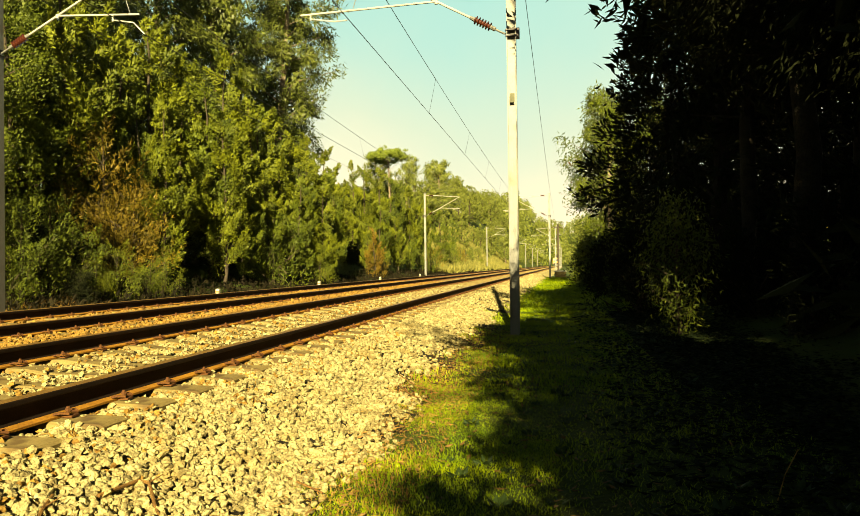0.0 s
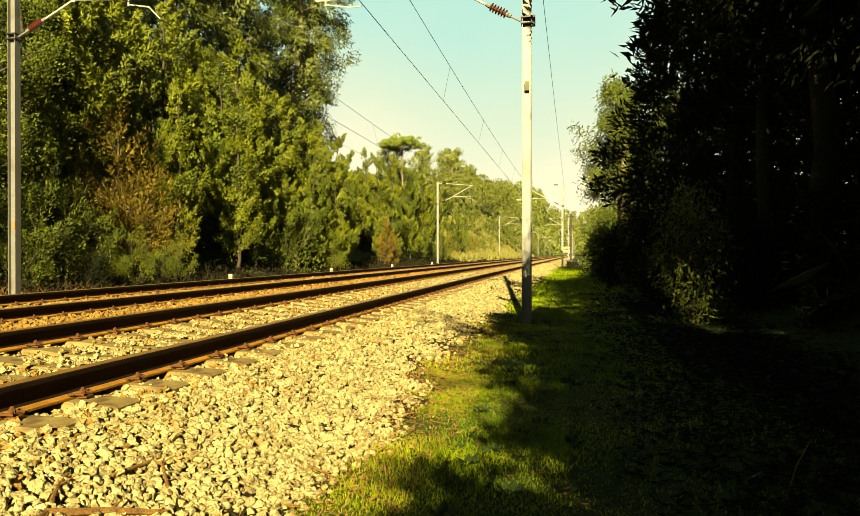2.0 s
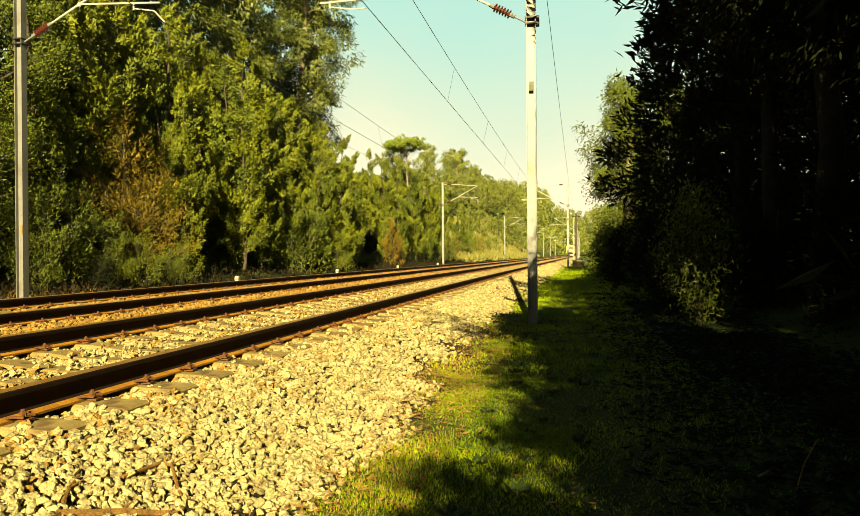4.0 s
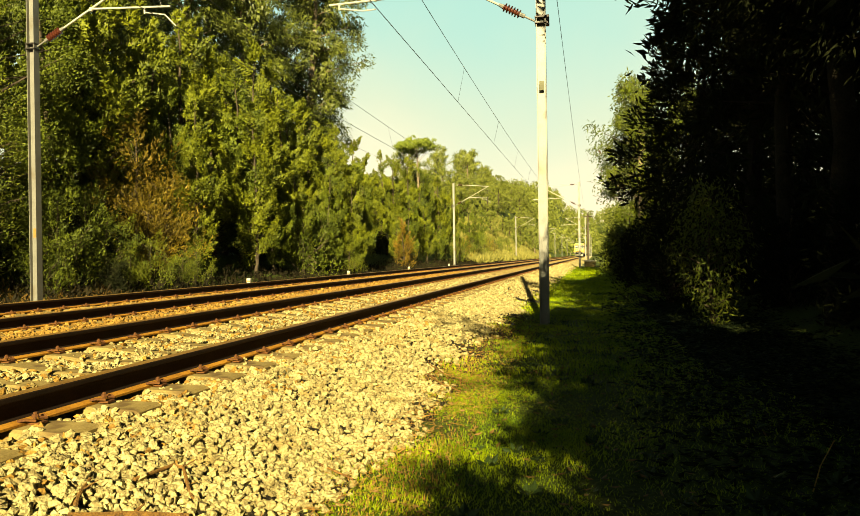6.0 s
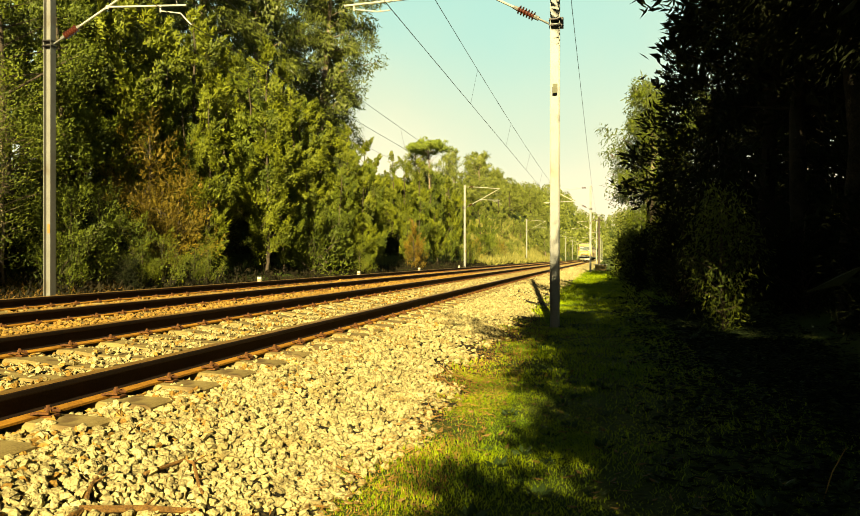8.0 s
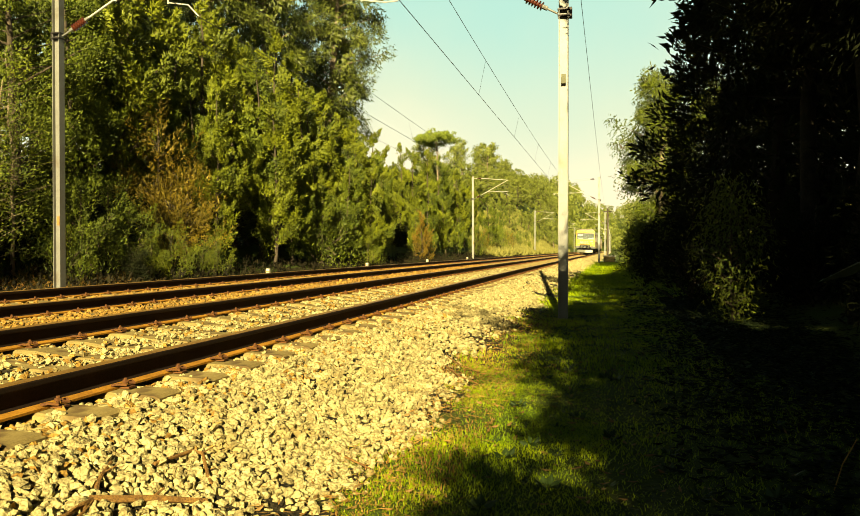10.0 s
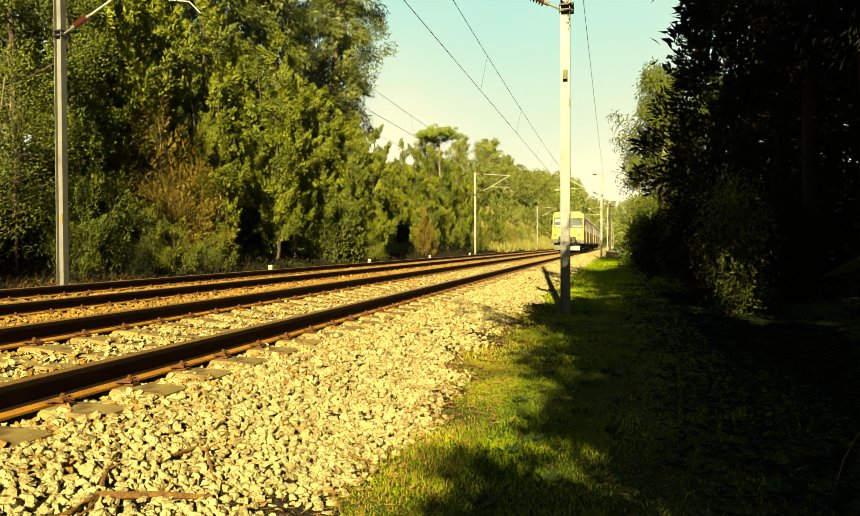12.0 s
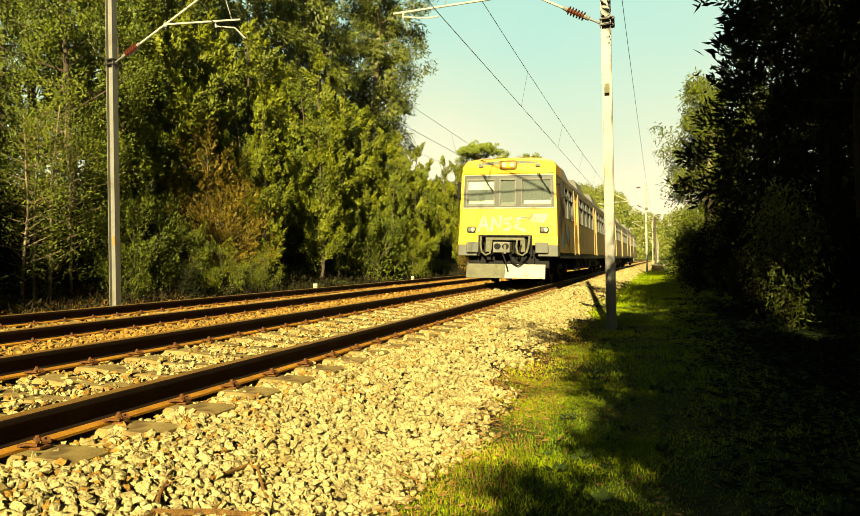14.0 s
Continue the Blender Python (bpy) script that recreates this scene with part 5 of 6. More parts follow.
            N.append(puff + np.array((-0.5, -0.5, 0.2)))
    P, A, N = np.concatenate(P), np.concatenate(A), np.concatenate(N)
    if kind in ("bush", "cone", "round", "plume"):
        keep = P[:, 2] > -0.1
        P, A, N = P[keep], A[keep], N[keep]
    V, F = leaf_blades(P, A, leaf[0], leaf[1], rng, facing=N * (1.3 if fine else 1.0), fine=fine)
    arms.sort(key=lambda a: -a[0])
    strong = [tube(bmesh.new(), a, b, r, 0.008, 6) for _, a, b, r in arms[:limbs]]
    tv, tf = [], []
    for _, a, b, r in arms[limbs:]:
        side = (b - a).cross(Vector((0.3, 0.2, 1))).normalized() * r * 0.8
        up = side.cross(b - a).normalized() * r * 0.8
        for o in (side, up):
            n = len(V) + sum(len(t) for t in tv)
            tv.append(np.array([a - o, a + o, b + o * 0.25, b - o * 0.25][:3 if fine else 4]))
            tf.append(list(range(n, n + (3 if fine else 4))))
    twigs = len(tf)
    if tv:
        V, F = np.concatenate([V, *tv]), np.concatenate([F, np.array(tf)])
    return bm, strong, V, F, twigs


def tree(name, label, category, group, kind, height, radius, count, seed, leaves, bark="bark", leaf=(0.24, 0.085), low=0.08, limbs=6, boughs=(), stout=1.0, fine=False):
    thing = tagged(new(name), label, category, group)
    bm, strong, V, F, twigs = tree_form(kind, height, radius, count, seed, leaf, low, limbs, boughs, stout, fine)
    part("trunk" if kind != "bush" else "stem", bm, bark, thing, smooth=True)
    for arm in strong:
        part("limb", arm, bark, thing)
    crown = sheet("crown", V, F, leaves, thing)
    if twigs:
        crown.data.materials.append(M[bark])
        idx = np.zeros(len(F), dtype=np.int32)
        idx[-twigs:] = 1
        crown.data.polygons.foreach_set("material_index", idx)
    return thing


def plant_all(protos, spots, seed):
    """Copies of the prototypes at (x, y, which, scale); the first of each prototype is moved, not copied."""
    rnd = random.Random(seed)
    used = set()
    for x, y, which, sc in spots:
        proto = protos[which % len(protos)]
        m = pose(x, y, float(ground_z(x, y)) - 0.05, rnd.uniform(-2, 2), rnd.uniform(-2, 2), rnd.uniform(0, 360))
        if proto.name not in used:
            used.add(proto.name)
            ob = proto
            ob.matrix_basis = m
        else:
            ob = copy_thing(proto, m)
        ob.scale = (sc * rnd.uniform(0.92, 1.08), sc * rnd.uniform(0.92, 1.08), sc)


bank = [
    tree("acacia_tree", "slender yellow-green acacia with upright plumes on the wooded bank", "tree", "bank trees", "plume", 8.0, 1.35, 15500, 21, "leaf_a", leaf=(0.11, 0.06), low=0.12, stout=0.5, fine=True),
    tree("acacia_tree", "dense mid-green acacia with several pointed tips on the bank", "tree", "bank trees", "plume", 8.0, 1.7, 18500, 22, "leaf_b", leaf=(0.11, 0.06), low=0.14, stout=0.5, fine=True),
    tree("acacia_tree", "bushy yellow-green acacia with a broken outline on the bank", "tree", "bank trees", "plume", 7.0, 1.55, 17000, 23, "leaf_a", leaf=(0.11, 0.06), low=0.16, stout=0.5, fine=True),
    tree("broadleaf_tree", "loose broadleaf tree with small bright leaves on the bank", "tree", "bank trees", "round", 8.5, 2.6, 24000, 24, "leaf_b", leaf=(0.08, 0.042), low=0.1, fine=True),
]
edge_row = [
    (-12.5, 18.7, 3, 1.08), (-14.5, 23.1, 1, 1.45), (-14.3, 25.2, 2, 1.6), (-15.5, 28.4, 2, 1.44), (-13.6, 29.7, 0, 1.31), (-14.2, 29.1, 2, 1.32), (-14.4, 33.0, 2, 1.48), (-15.0, 29.0, 1, 0.96),
    (-12.9, 28.1, 1, 0.86), (-11.2, 26.8, 0, 0.89), (-12.6, 30.9, 0, 1.01), (-13.2, 33.2, 2, 1.32), (-13.2, 36.6, 0, 1.37), (-11.9, 31.9, 1, 1.08), (-13.4, 39.0, 2, 1.46), (-11.1, 31.6, 2, 1.05),
    (-12.1, 37.1, 0, 1.15), (-12.9, 41.0, 1, 1.14), (-10.9, 33.2, 1, 0.70), (-12.0, 40.8, 2, 1.29), (-12.4, 44.4, 0, 1.07), (-10.7, 35.7, 2, 0.79), (-11.7, 45.4, 0, 1.09), (-12.2, 49.7, 2, 1.19),
    (-10.6, 40.1, 1, 0.74), (-11.5, 50.1, 2, 1.09), (-11.6, 48.0, 0, 0.80), (-9.8, 42.4, 2, 0.85), (-10.3, 45.0, 1, 0.85), (-14.2, 64.0, 0, 1.11), (-12.9, 63.3, 2, 1.21),
    (-13.0, 69.0, 0, 1.16), (-12.4, 72.4, 1, 1.09), (-11.9, 77.0, 2, 1.18), (-11.6, 80.9, 1, 0.89), (-11.2, 62.0, 1, 0.72), (-11.0, 67.6, 2, 0.76), (-10.9, 73.3, 1, 0.52), (-11.0, 57.1, 2, 0.65),
    (-11.2, 95.1, 1, 0.93), (-15.0, 103.7, 2, 1.33), (-14.0, 125.0, 1, 0.86),
]
plant_all(bank, edge_row, 4)
# the wood behind them, its shade put into the darker leaf colour
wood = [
    tree("wood_tree", "tree of the bank wood with shade put into its green", "tree", "bank wood", "cone", 9.0, 2.7, 11000, 26, "leaf_c", leaf=(0.16, 0.08), low=0.02, fine=True),
    tree("wood_tree", "rounded tree of the bank wood with shade-darkened leaves", "tree", "bank wood", "round", 8.5, 2.8, 11000, 27, "leaf_c", leaf=(0.16, 0.08), low=0.05, fine=True),
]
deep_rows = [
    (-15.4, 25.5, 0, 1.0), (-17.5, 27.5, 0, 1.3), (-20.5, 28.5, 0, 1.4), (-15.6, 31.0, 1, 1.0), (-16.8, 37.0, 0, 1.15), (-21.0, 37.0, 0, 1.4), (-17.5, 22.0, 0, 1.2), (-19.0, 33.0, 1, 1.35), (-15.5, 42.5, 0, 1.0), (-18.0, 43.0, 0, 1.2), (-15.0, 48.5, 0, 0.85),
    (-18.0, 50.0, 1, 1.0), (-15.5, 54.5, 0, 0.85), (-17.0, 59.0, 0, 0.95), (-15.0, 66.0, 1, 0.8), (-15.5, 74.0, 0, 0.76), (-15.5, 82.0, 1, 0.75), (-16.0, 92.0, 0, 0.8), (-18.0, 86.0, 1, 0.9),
    # mostly out of view: added to shade the lower bank
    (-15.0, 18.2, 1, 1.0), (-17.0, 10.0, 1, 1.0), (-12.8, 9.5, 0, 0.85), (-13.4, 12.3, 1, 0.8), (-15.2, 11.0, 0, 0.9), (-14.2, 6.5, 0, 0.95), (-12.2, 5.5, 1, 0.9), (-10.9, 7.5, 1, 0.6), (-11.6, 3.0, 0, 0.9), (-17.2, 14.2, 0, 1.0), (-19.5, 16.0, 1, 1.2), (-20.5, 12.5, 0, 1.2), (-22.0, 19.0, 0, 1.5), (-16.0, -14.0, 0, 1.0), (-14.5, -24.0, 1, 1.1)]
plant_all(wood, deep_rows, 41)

gums = [
    tree("eucalyptus_tree", "very tall dark eucalyptus with hanging leaves behind the bank trees", "tree", "eucalyptus trees", "gum", 24.0, 4.2, 21000, 31, "leaf_e", "pale_bark", (0.36, 0.12), 0.22, fine=True),
    tree("eucalyptus_tree", "tall grey-green eucalyptus with a pale trunk", "tree", "eucalyptus trees", "gum", 20.0, 3.6, 22000, 32, "leaf_e", "pale_bark", (0.34, 0.12), 0.2, fine=True),
]
plant_all(gums, [(-22.0, 70.0, 0, 1.0), (-22.0, 64.0, 0, 1.1), (-25.5, 58.0, 0, 1.1), (-21.8, 55.0, 1, 1.15), (-22.5, 47.0, 0, 1.05), (-22.5, 40.0, 0, 1.0), (-21.0, 30.0, 1, 1.0), (-24.0, 24.0, 0, 1.0)], 5)

shrubs = [
    tree("shrub", "green broom shrub with feathery sprays at the bank foot", "shrub", "bank shrubs", "plume", 2.2, 1.3, 4600, 41, "leaf_b", leaf=(0.085, 0.026), low=0.02, limbs=3, stout=0.6, fine=True),
    tree("shrub", "dark green bramble shrub at the foot of the bank", "shrub", "bank shrubs", "bush", 1.8, 1.5, 3000, 42, "leaf_b", leaf=(0.12, 0.06)),
    tree("shrub", "browning shrub with dry feathery twigs on the bank", "shrub", "bank shrubs", "plume", 2.6, 1.15, 4600, 43, "leaf_brown", leaf=(0.085, 0.026), low=0.04, limbs=4, stout=0.6, fine=True),
    tree("shrub", "pale yellow-green broom shrub before the bank", "shrub", "bank shrubs", "plume", 1.8, 1.1, 4200, 48, "leaf_a", leaf=(0.08, 0.022), low=0.02, limbs=3, stout=0.6, fine=True),
]
spots = [(-12.6, 25.1, 2, 1.95), (-11.6, 25.3, 2, 1.37), (-12.0, 24.8, 2, 1.20), (-10.5, 22.7, 3, 0.92), (-10.6, 21.8, 3, 0.73), (-10.4, 25.4, 3, 0.85), (-10.6, 24.8, 0, 0.56),
         (-11.0, 19.0, 0, 1.20), (-11.6, 21.0, 0, 1.23), (-10.6, 17.9, 0, 0.90), (-11.2, 21.4, 0, 0.95), (-10.2, 35.3, 0, 1.63), (-9.9, 41.6, 3, 0.87),
         (-12.4, 18.0, 1, 1.1), (-10.4, 58.5, 2, 0.7), (-10.2, 79.0, 0, 1.2), (-10.5, 83.0, 3, 1.3), (-10.8, 88.0, 2, 1.1), (-11.4, 100.0, 0, 1.3), (-11.0, 108.0, 3, 1.2), (-11.5, 118.0, 2, 1.2), (-12.0, 128.0, 0, 1.3), (-11.0, 140.0, 3, 1.3), (-12.5, 112.0, 0, 1.6), (-14.0, 122.0, 3, 1.6), (-11.0, 11.0, 1, 1.1)]
plant_all(shrubs, spots, 6)
saplings = [
    tree("young_acacia", "young acacia with slender pale stems and sparse yellow-green leaves", "tree", "bank saplings", "round", 5.2, 1.15, 3000, 45, "leaf_b", "pale_bark", (0.085, 0.036), 0.16, 0, stout=0.34),
    tree("young_acacia", "thin young acacia with a bare lower stem", "tree", "bank saplings", "round", 6.0, 1.0, 2600, 46, "leaf_a", "pale_bark", (0.085, 0.036), 0.22, 0, stout=0.32),
]
plant_all(saplings, [(-11.0, 15.0, 0, 0.9), (-10.9, 15.3, 1, 0.8), (-11.1, 15.9, 0, 1.0), (-11.4, 17.0, 1, 1.0)], 16)
rust = tree("shrub", "shrub with orange autumn leaves beside the track", "shrub", "bank shrubs", "plume", 3.8, 0.8, 3600, 44, "leaf_orange", leaf=(0.12, 0.05), low=0.04, stout=0.5, fine=True)
rust.matrix_basis = pose(-10.4, 56.5, float(ground_z(-10.4, 56.5)))

# far woods on the hill
woods = [
    tree("hill_tree", "rounded green tree of the hillside wood", "tree", "hillside trees", "round", 9.0, 3.6, 5200, 51, "leaf_far", leaf=(0.34, 0.20), low=0.1, limbs=0, fine=True),
    tree("hill_tree", "tall eucalyptus of the hillside wood", "tree", "hillside trees", "gum", 14.0, 3.2, 5200, 52, "leaf_far", "pale_bark", (0.34, 0.19), 0.3, 0, fine=True),
    tree("hill_tree", "bushy olive-green tree of the hillside wood", "tree", "hillside trees", "plume", 8.0, 2.4, 5200, 53, "leaf_far", leaf=(0.32, 0.19), low=0.02, limbs=0, fine=True),
]
rnd = random.Random(12)
spots = []
for row in range(5):
    for k in range(24):
        y = 104 + k * 12.5 + rnd.uniform(-5, 5)
        x = float(bend(y)) - (14 + row * 7.5 + rnd.uniform(-3, 3)) - max(0, (130 - y)) * 0.08
        sc = rnd.uniform(0.7, 1.1) * (0.7 if row < 2 else 1.0)
        if y < 158 and -0.27 < (x - 3.1) / y < -0.13:
            sc *= 0.55
        if row < 2 and y < 170:
            sc *= 0.42
        way = (x - 3.1) / y
        sc *= 1.22 if -0.16 < way < -0.08 and y > 158 else 0.66 if way > -0.055 else 1.0
        spots.append((x, y, rnd.choice((0, 1, 2, 2, 0)), sc))
plant_all(woods, spots, 7)


def far_wood(count, seed):
    """Distant forest over the closing hills: clumps of coarse foliage on the slope; a quarter stands unseen behind to
    block sky light.
    """
    rng = np.random.default_rng(seed)
    x, y = rng.uniform(-260, 240, count), np.where(rng.uniform(size=count) < 0.75, rng.uniform(395, 690, count), rng.uniform(-330, -130, count))
    z = ground_z(x, y)
    h, r = rng.uniform(5, 13, count), rng.uniform(2.0, 4.2, count)
    per = 100
    q = rng.normal(size=(count, per, 3))
    q /= np.linalg.norm(q, axis=2, keepdims=True)
    P = np.stack([x, y, z + h * 0.6], -1)[:, None, :] + q * np.stack([r, r, h * 0.5], -1)[:, None, :] * rng.uniform(0.6, 1.05, (count, per, 1))
    V, F = leaf_blades(P.reshape(-1, 3), rng.normal(size=(count * per, 3)) + np.array((0, 0, 0.4)), 1.5, 1.0, rng, facing=q.reshape(-1, 3), fine=True)
    return tagged(sheet("far_wood", V, F, "leaf_far"), "green forest on distant hills, haze in its leaf colour, part unseen behind", "forest", kind="stuff")


far_wood(2000, 77)
# unseen trees behind the camera, added to cut light on the verge
back_rows = [(-13.5 - 2.5 * (k % 3), -4.0 - 5.5 * k, k % 2, 1.0 + 0.08 * (k % 4)) for k in range(13)] + [(9.0 + 3.0 * (k % 2), -33.0 - 6.0 * k, k % 2, 1.2) for k in range(8)]
for x, y, which, sc in back_rows:
    ob = copy_thing(wood[which], pose(x, y, float(ground_z(x, y)) - 0.1, 0, 0, 71 * y))
    ob.scale = (sc, sc, sc)
pine = tree("stone_pine", "umbrella-shaped stone pine standing above the hillside wood", "tree", "", "pine", 16.0, 4.3, 9500, 61, "leaf_pine", "pale_bark", (0.40, 0.16))
pine.matrix_basis = pose(-32.0, 159.0, 10.9)

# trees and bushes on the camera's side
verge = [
    tree("wattle_tree", "dense wattle with long slender leaves, deep shade put into their colour", "tree", "verge trees", "round", 9.5, 3.1, 6800, 71, "leaf_v", "dark_bark", leaf=(0.31, 0.085), low=0.03),
    tree("wattle_tree", "tall wattle with drooping leaf sprays in a shade-toned near-black", "tree", "verge trees", "gum", 12.0, 3.0, 6800, 72, "leaf_v", "dark_bark", leaf=(0.33, 0.085), low=0.03),
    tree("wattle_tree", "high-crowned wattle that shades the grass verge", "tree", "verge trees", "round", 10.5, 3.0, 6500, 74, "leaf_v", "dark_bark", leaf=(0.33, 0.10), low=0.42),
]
# trees with negative y stand unseen behind the camera to cast verge shade
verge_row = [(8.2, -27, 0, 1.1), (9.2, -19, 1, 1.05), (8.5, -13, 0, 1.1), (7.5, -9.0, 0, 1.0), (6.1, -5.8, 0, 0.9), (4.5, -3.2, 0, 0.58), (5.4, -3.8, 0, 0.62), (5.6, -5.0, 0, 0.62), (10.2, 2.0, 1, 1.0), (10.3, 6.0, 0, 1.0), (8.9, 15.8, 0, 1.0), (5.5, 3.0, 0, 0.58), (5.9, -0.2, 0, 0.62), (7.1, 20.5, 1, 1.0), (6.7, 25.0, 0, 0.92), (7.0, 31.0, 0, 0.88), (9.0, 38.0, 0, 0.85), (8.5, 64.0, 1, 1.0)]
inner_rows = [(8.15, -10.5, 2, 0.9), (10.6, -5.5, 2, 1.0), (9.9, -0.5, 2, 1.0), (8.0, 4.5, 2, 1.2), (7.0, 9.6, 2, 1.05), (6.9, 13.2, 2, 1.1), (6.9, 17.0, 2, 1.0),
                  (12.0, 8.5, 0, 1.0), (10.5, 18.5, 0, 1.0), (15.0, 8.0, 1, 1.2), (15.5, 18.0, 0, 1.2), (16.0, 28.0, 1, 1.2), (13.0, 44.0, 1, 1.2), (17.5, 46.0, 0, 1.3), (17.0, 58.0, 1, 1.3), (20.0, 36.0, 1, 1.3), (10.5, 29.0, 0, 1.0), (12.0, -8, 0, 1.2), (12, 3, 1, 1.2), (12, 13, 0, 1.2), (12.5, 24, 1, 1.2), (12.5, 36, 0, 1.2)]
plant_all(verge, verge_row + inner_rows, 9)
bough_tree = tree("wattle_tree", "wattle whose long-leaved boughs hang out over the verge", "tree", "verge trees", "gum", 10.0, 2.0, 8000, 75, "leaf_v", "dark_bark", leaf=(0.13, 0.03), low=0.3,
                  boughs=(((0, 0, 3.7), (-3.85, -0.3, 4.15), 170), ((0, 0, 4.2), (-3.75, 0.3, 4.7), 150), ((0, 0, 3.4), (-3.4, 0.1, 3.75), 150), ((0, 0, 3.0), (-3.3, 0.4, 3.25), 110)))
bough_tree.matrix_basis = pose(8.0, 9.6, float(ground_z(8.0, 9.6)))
# unseen; its bough is set to throw a shadow across the ballast
shade_tree = tree("wattle_tree", "low unseen wattle with a long shadow-casting bough over the ballast", "tree", "verge trees", "round", 6.2, 1.7, 6500, 76, "leaf_v", "dark_bark", leaf=(0.22, 0.07), low=0.3,
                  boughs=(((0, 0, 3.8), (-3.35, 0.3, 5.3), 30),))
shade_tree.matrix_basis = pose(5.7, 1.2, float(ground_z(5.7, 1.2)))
# out of view: added to shade the mast foot and the grass
edge_tree = tree("wattle_tree", "low unseen wattle added to shade the grass and mast foot", "tree", "verge trees", "round", 6.8, 1.35, 6500, 78, "leaf_v", "dark_bark", leaf=(0.22, 0.07), low=0.45,
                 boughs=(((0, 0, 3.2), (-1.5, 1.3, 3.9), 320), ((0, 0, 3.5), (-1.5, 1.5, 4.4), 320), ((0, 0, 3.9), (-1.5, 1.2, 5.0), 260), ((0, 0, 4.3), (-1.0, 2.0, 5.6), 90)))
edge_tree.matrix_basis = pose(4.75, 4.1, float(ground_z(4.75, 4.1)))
# two more unseen copies, added to block sky light from the verge
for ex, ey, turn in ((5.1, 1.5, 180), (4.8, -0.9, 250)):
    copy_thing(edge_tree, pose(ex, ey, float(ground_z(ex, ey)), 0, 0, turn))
sunny = [
    tree("eucalyptus_tree", "sunlit yellow-green eucalyptus on the verge", "tree", "eucalyptus trees", "gum", 12.0, 2.8, 15000, 73, "leaf_sun", "pale_bark", (0.26, 0.075), 0.05),
]
plant_all(sunny, [(6.3, 47.0, 0, 1.0), (6.5, 54.0, 0, 0.95), (8.2, 42.0, 0, 0.8)], 14)
low = [
    tree("shrub", "leafy bush of the verge, near-black with shade put into its leaves", "shrub", "verge bushes", "bush", 2.4, 1.3, 4200, 81, "leaf_v", leaf=(0.14, 0.042)),
    tree("shrub", "leafy bush catching flecks of sun on the verge", "shrub", "verge bushes", "bush", 2.6, 1.1, 3400, 82, "leaf_b", leaf=(0.15, 0.045)),
]
spots = [(7.3, 17.5, 0, 1.0), (5.2, 21.0, 0, 1.1), (5.4, 26.0, 1, 1.1), (5.1, 31.0, 0, 1.1), (5.0, 36.0, 1, 1.2), (4.9, 42.0, 0, 1.2), (5.0, 49.0, 1, 1.2), (5.4, 56.0, 1, 1.2), (7.0, 16.63, 0, 0.9), (7.2, 12.6, 0, 1.0), (7.6, 9.0, 0, 1.0), (7.8, 6.0, 0, 0.9), (7.8, 3.0, 0, 0.9), (5.6, 66.0, 1, 1.1), (6.0, 80.0, 0, 1.3)]
plant_all(low, spots, 10)
fleck = tree("shrub", "loose leafy bush catching a shaft of sun beside the grass", "shrub", "verge bushes", "gum", 2.5, 0.6, 2600, 83, "leaf_b", leaf=(0.10, 0.032), low=0.2, stout=0.5)
fleck.matrix_basis = pose(5.31, 15.03, float(ground_z(5.31, 15.03)) - 0.05)
# unseen bushes behind the camera, added to darken the near verge
for x, y, sc in ((4.95, -3.2, 1.3), (5.2, -6.2, 1.5), (4.9, -0.9, 1.05), (4.05, -2.0, 1.35), (5.6, -9.5, 1.6)):
    ob = copy_thing(low[0], pose(x, y, float(ground_z(x, y)) - 0.05, 0, 0, 50 * y))
    ob.scale = (sc, sc, sc)
# bushes below y 13 are unseen, added to shade the bank foot
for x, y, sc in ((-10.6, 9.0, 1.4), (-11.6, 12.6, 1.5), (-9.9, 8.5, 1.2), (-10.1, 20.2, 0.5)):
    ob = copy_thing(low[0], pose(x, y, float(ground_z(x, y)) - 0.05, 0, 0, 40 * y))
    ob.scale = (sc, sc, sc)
    tagged(ob, "near-black shading bush added at the foot of the bank", group="bank shrubs")
# near-black thickets added to stand in for the dark under the bank trees
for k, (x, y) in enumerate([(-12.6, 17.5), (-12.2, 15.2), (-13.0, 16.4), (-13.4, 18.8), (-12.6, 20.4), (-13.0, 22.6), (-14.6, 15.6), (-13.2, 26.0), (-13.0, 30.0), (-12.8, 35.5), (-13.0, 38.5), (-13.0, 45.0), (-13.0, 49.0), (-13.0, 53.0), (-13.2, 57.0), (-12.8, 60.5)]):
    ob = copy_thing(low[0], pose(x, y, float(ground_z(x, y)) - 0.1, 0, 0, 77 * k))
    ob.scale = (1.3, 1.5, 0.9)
    tagged(ob, "near-black thicket standing in for shade under the bank trees", group="bank shrubs")


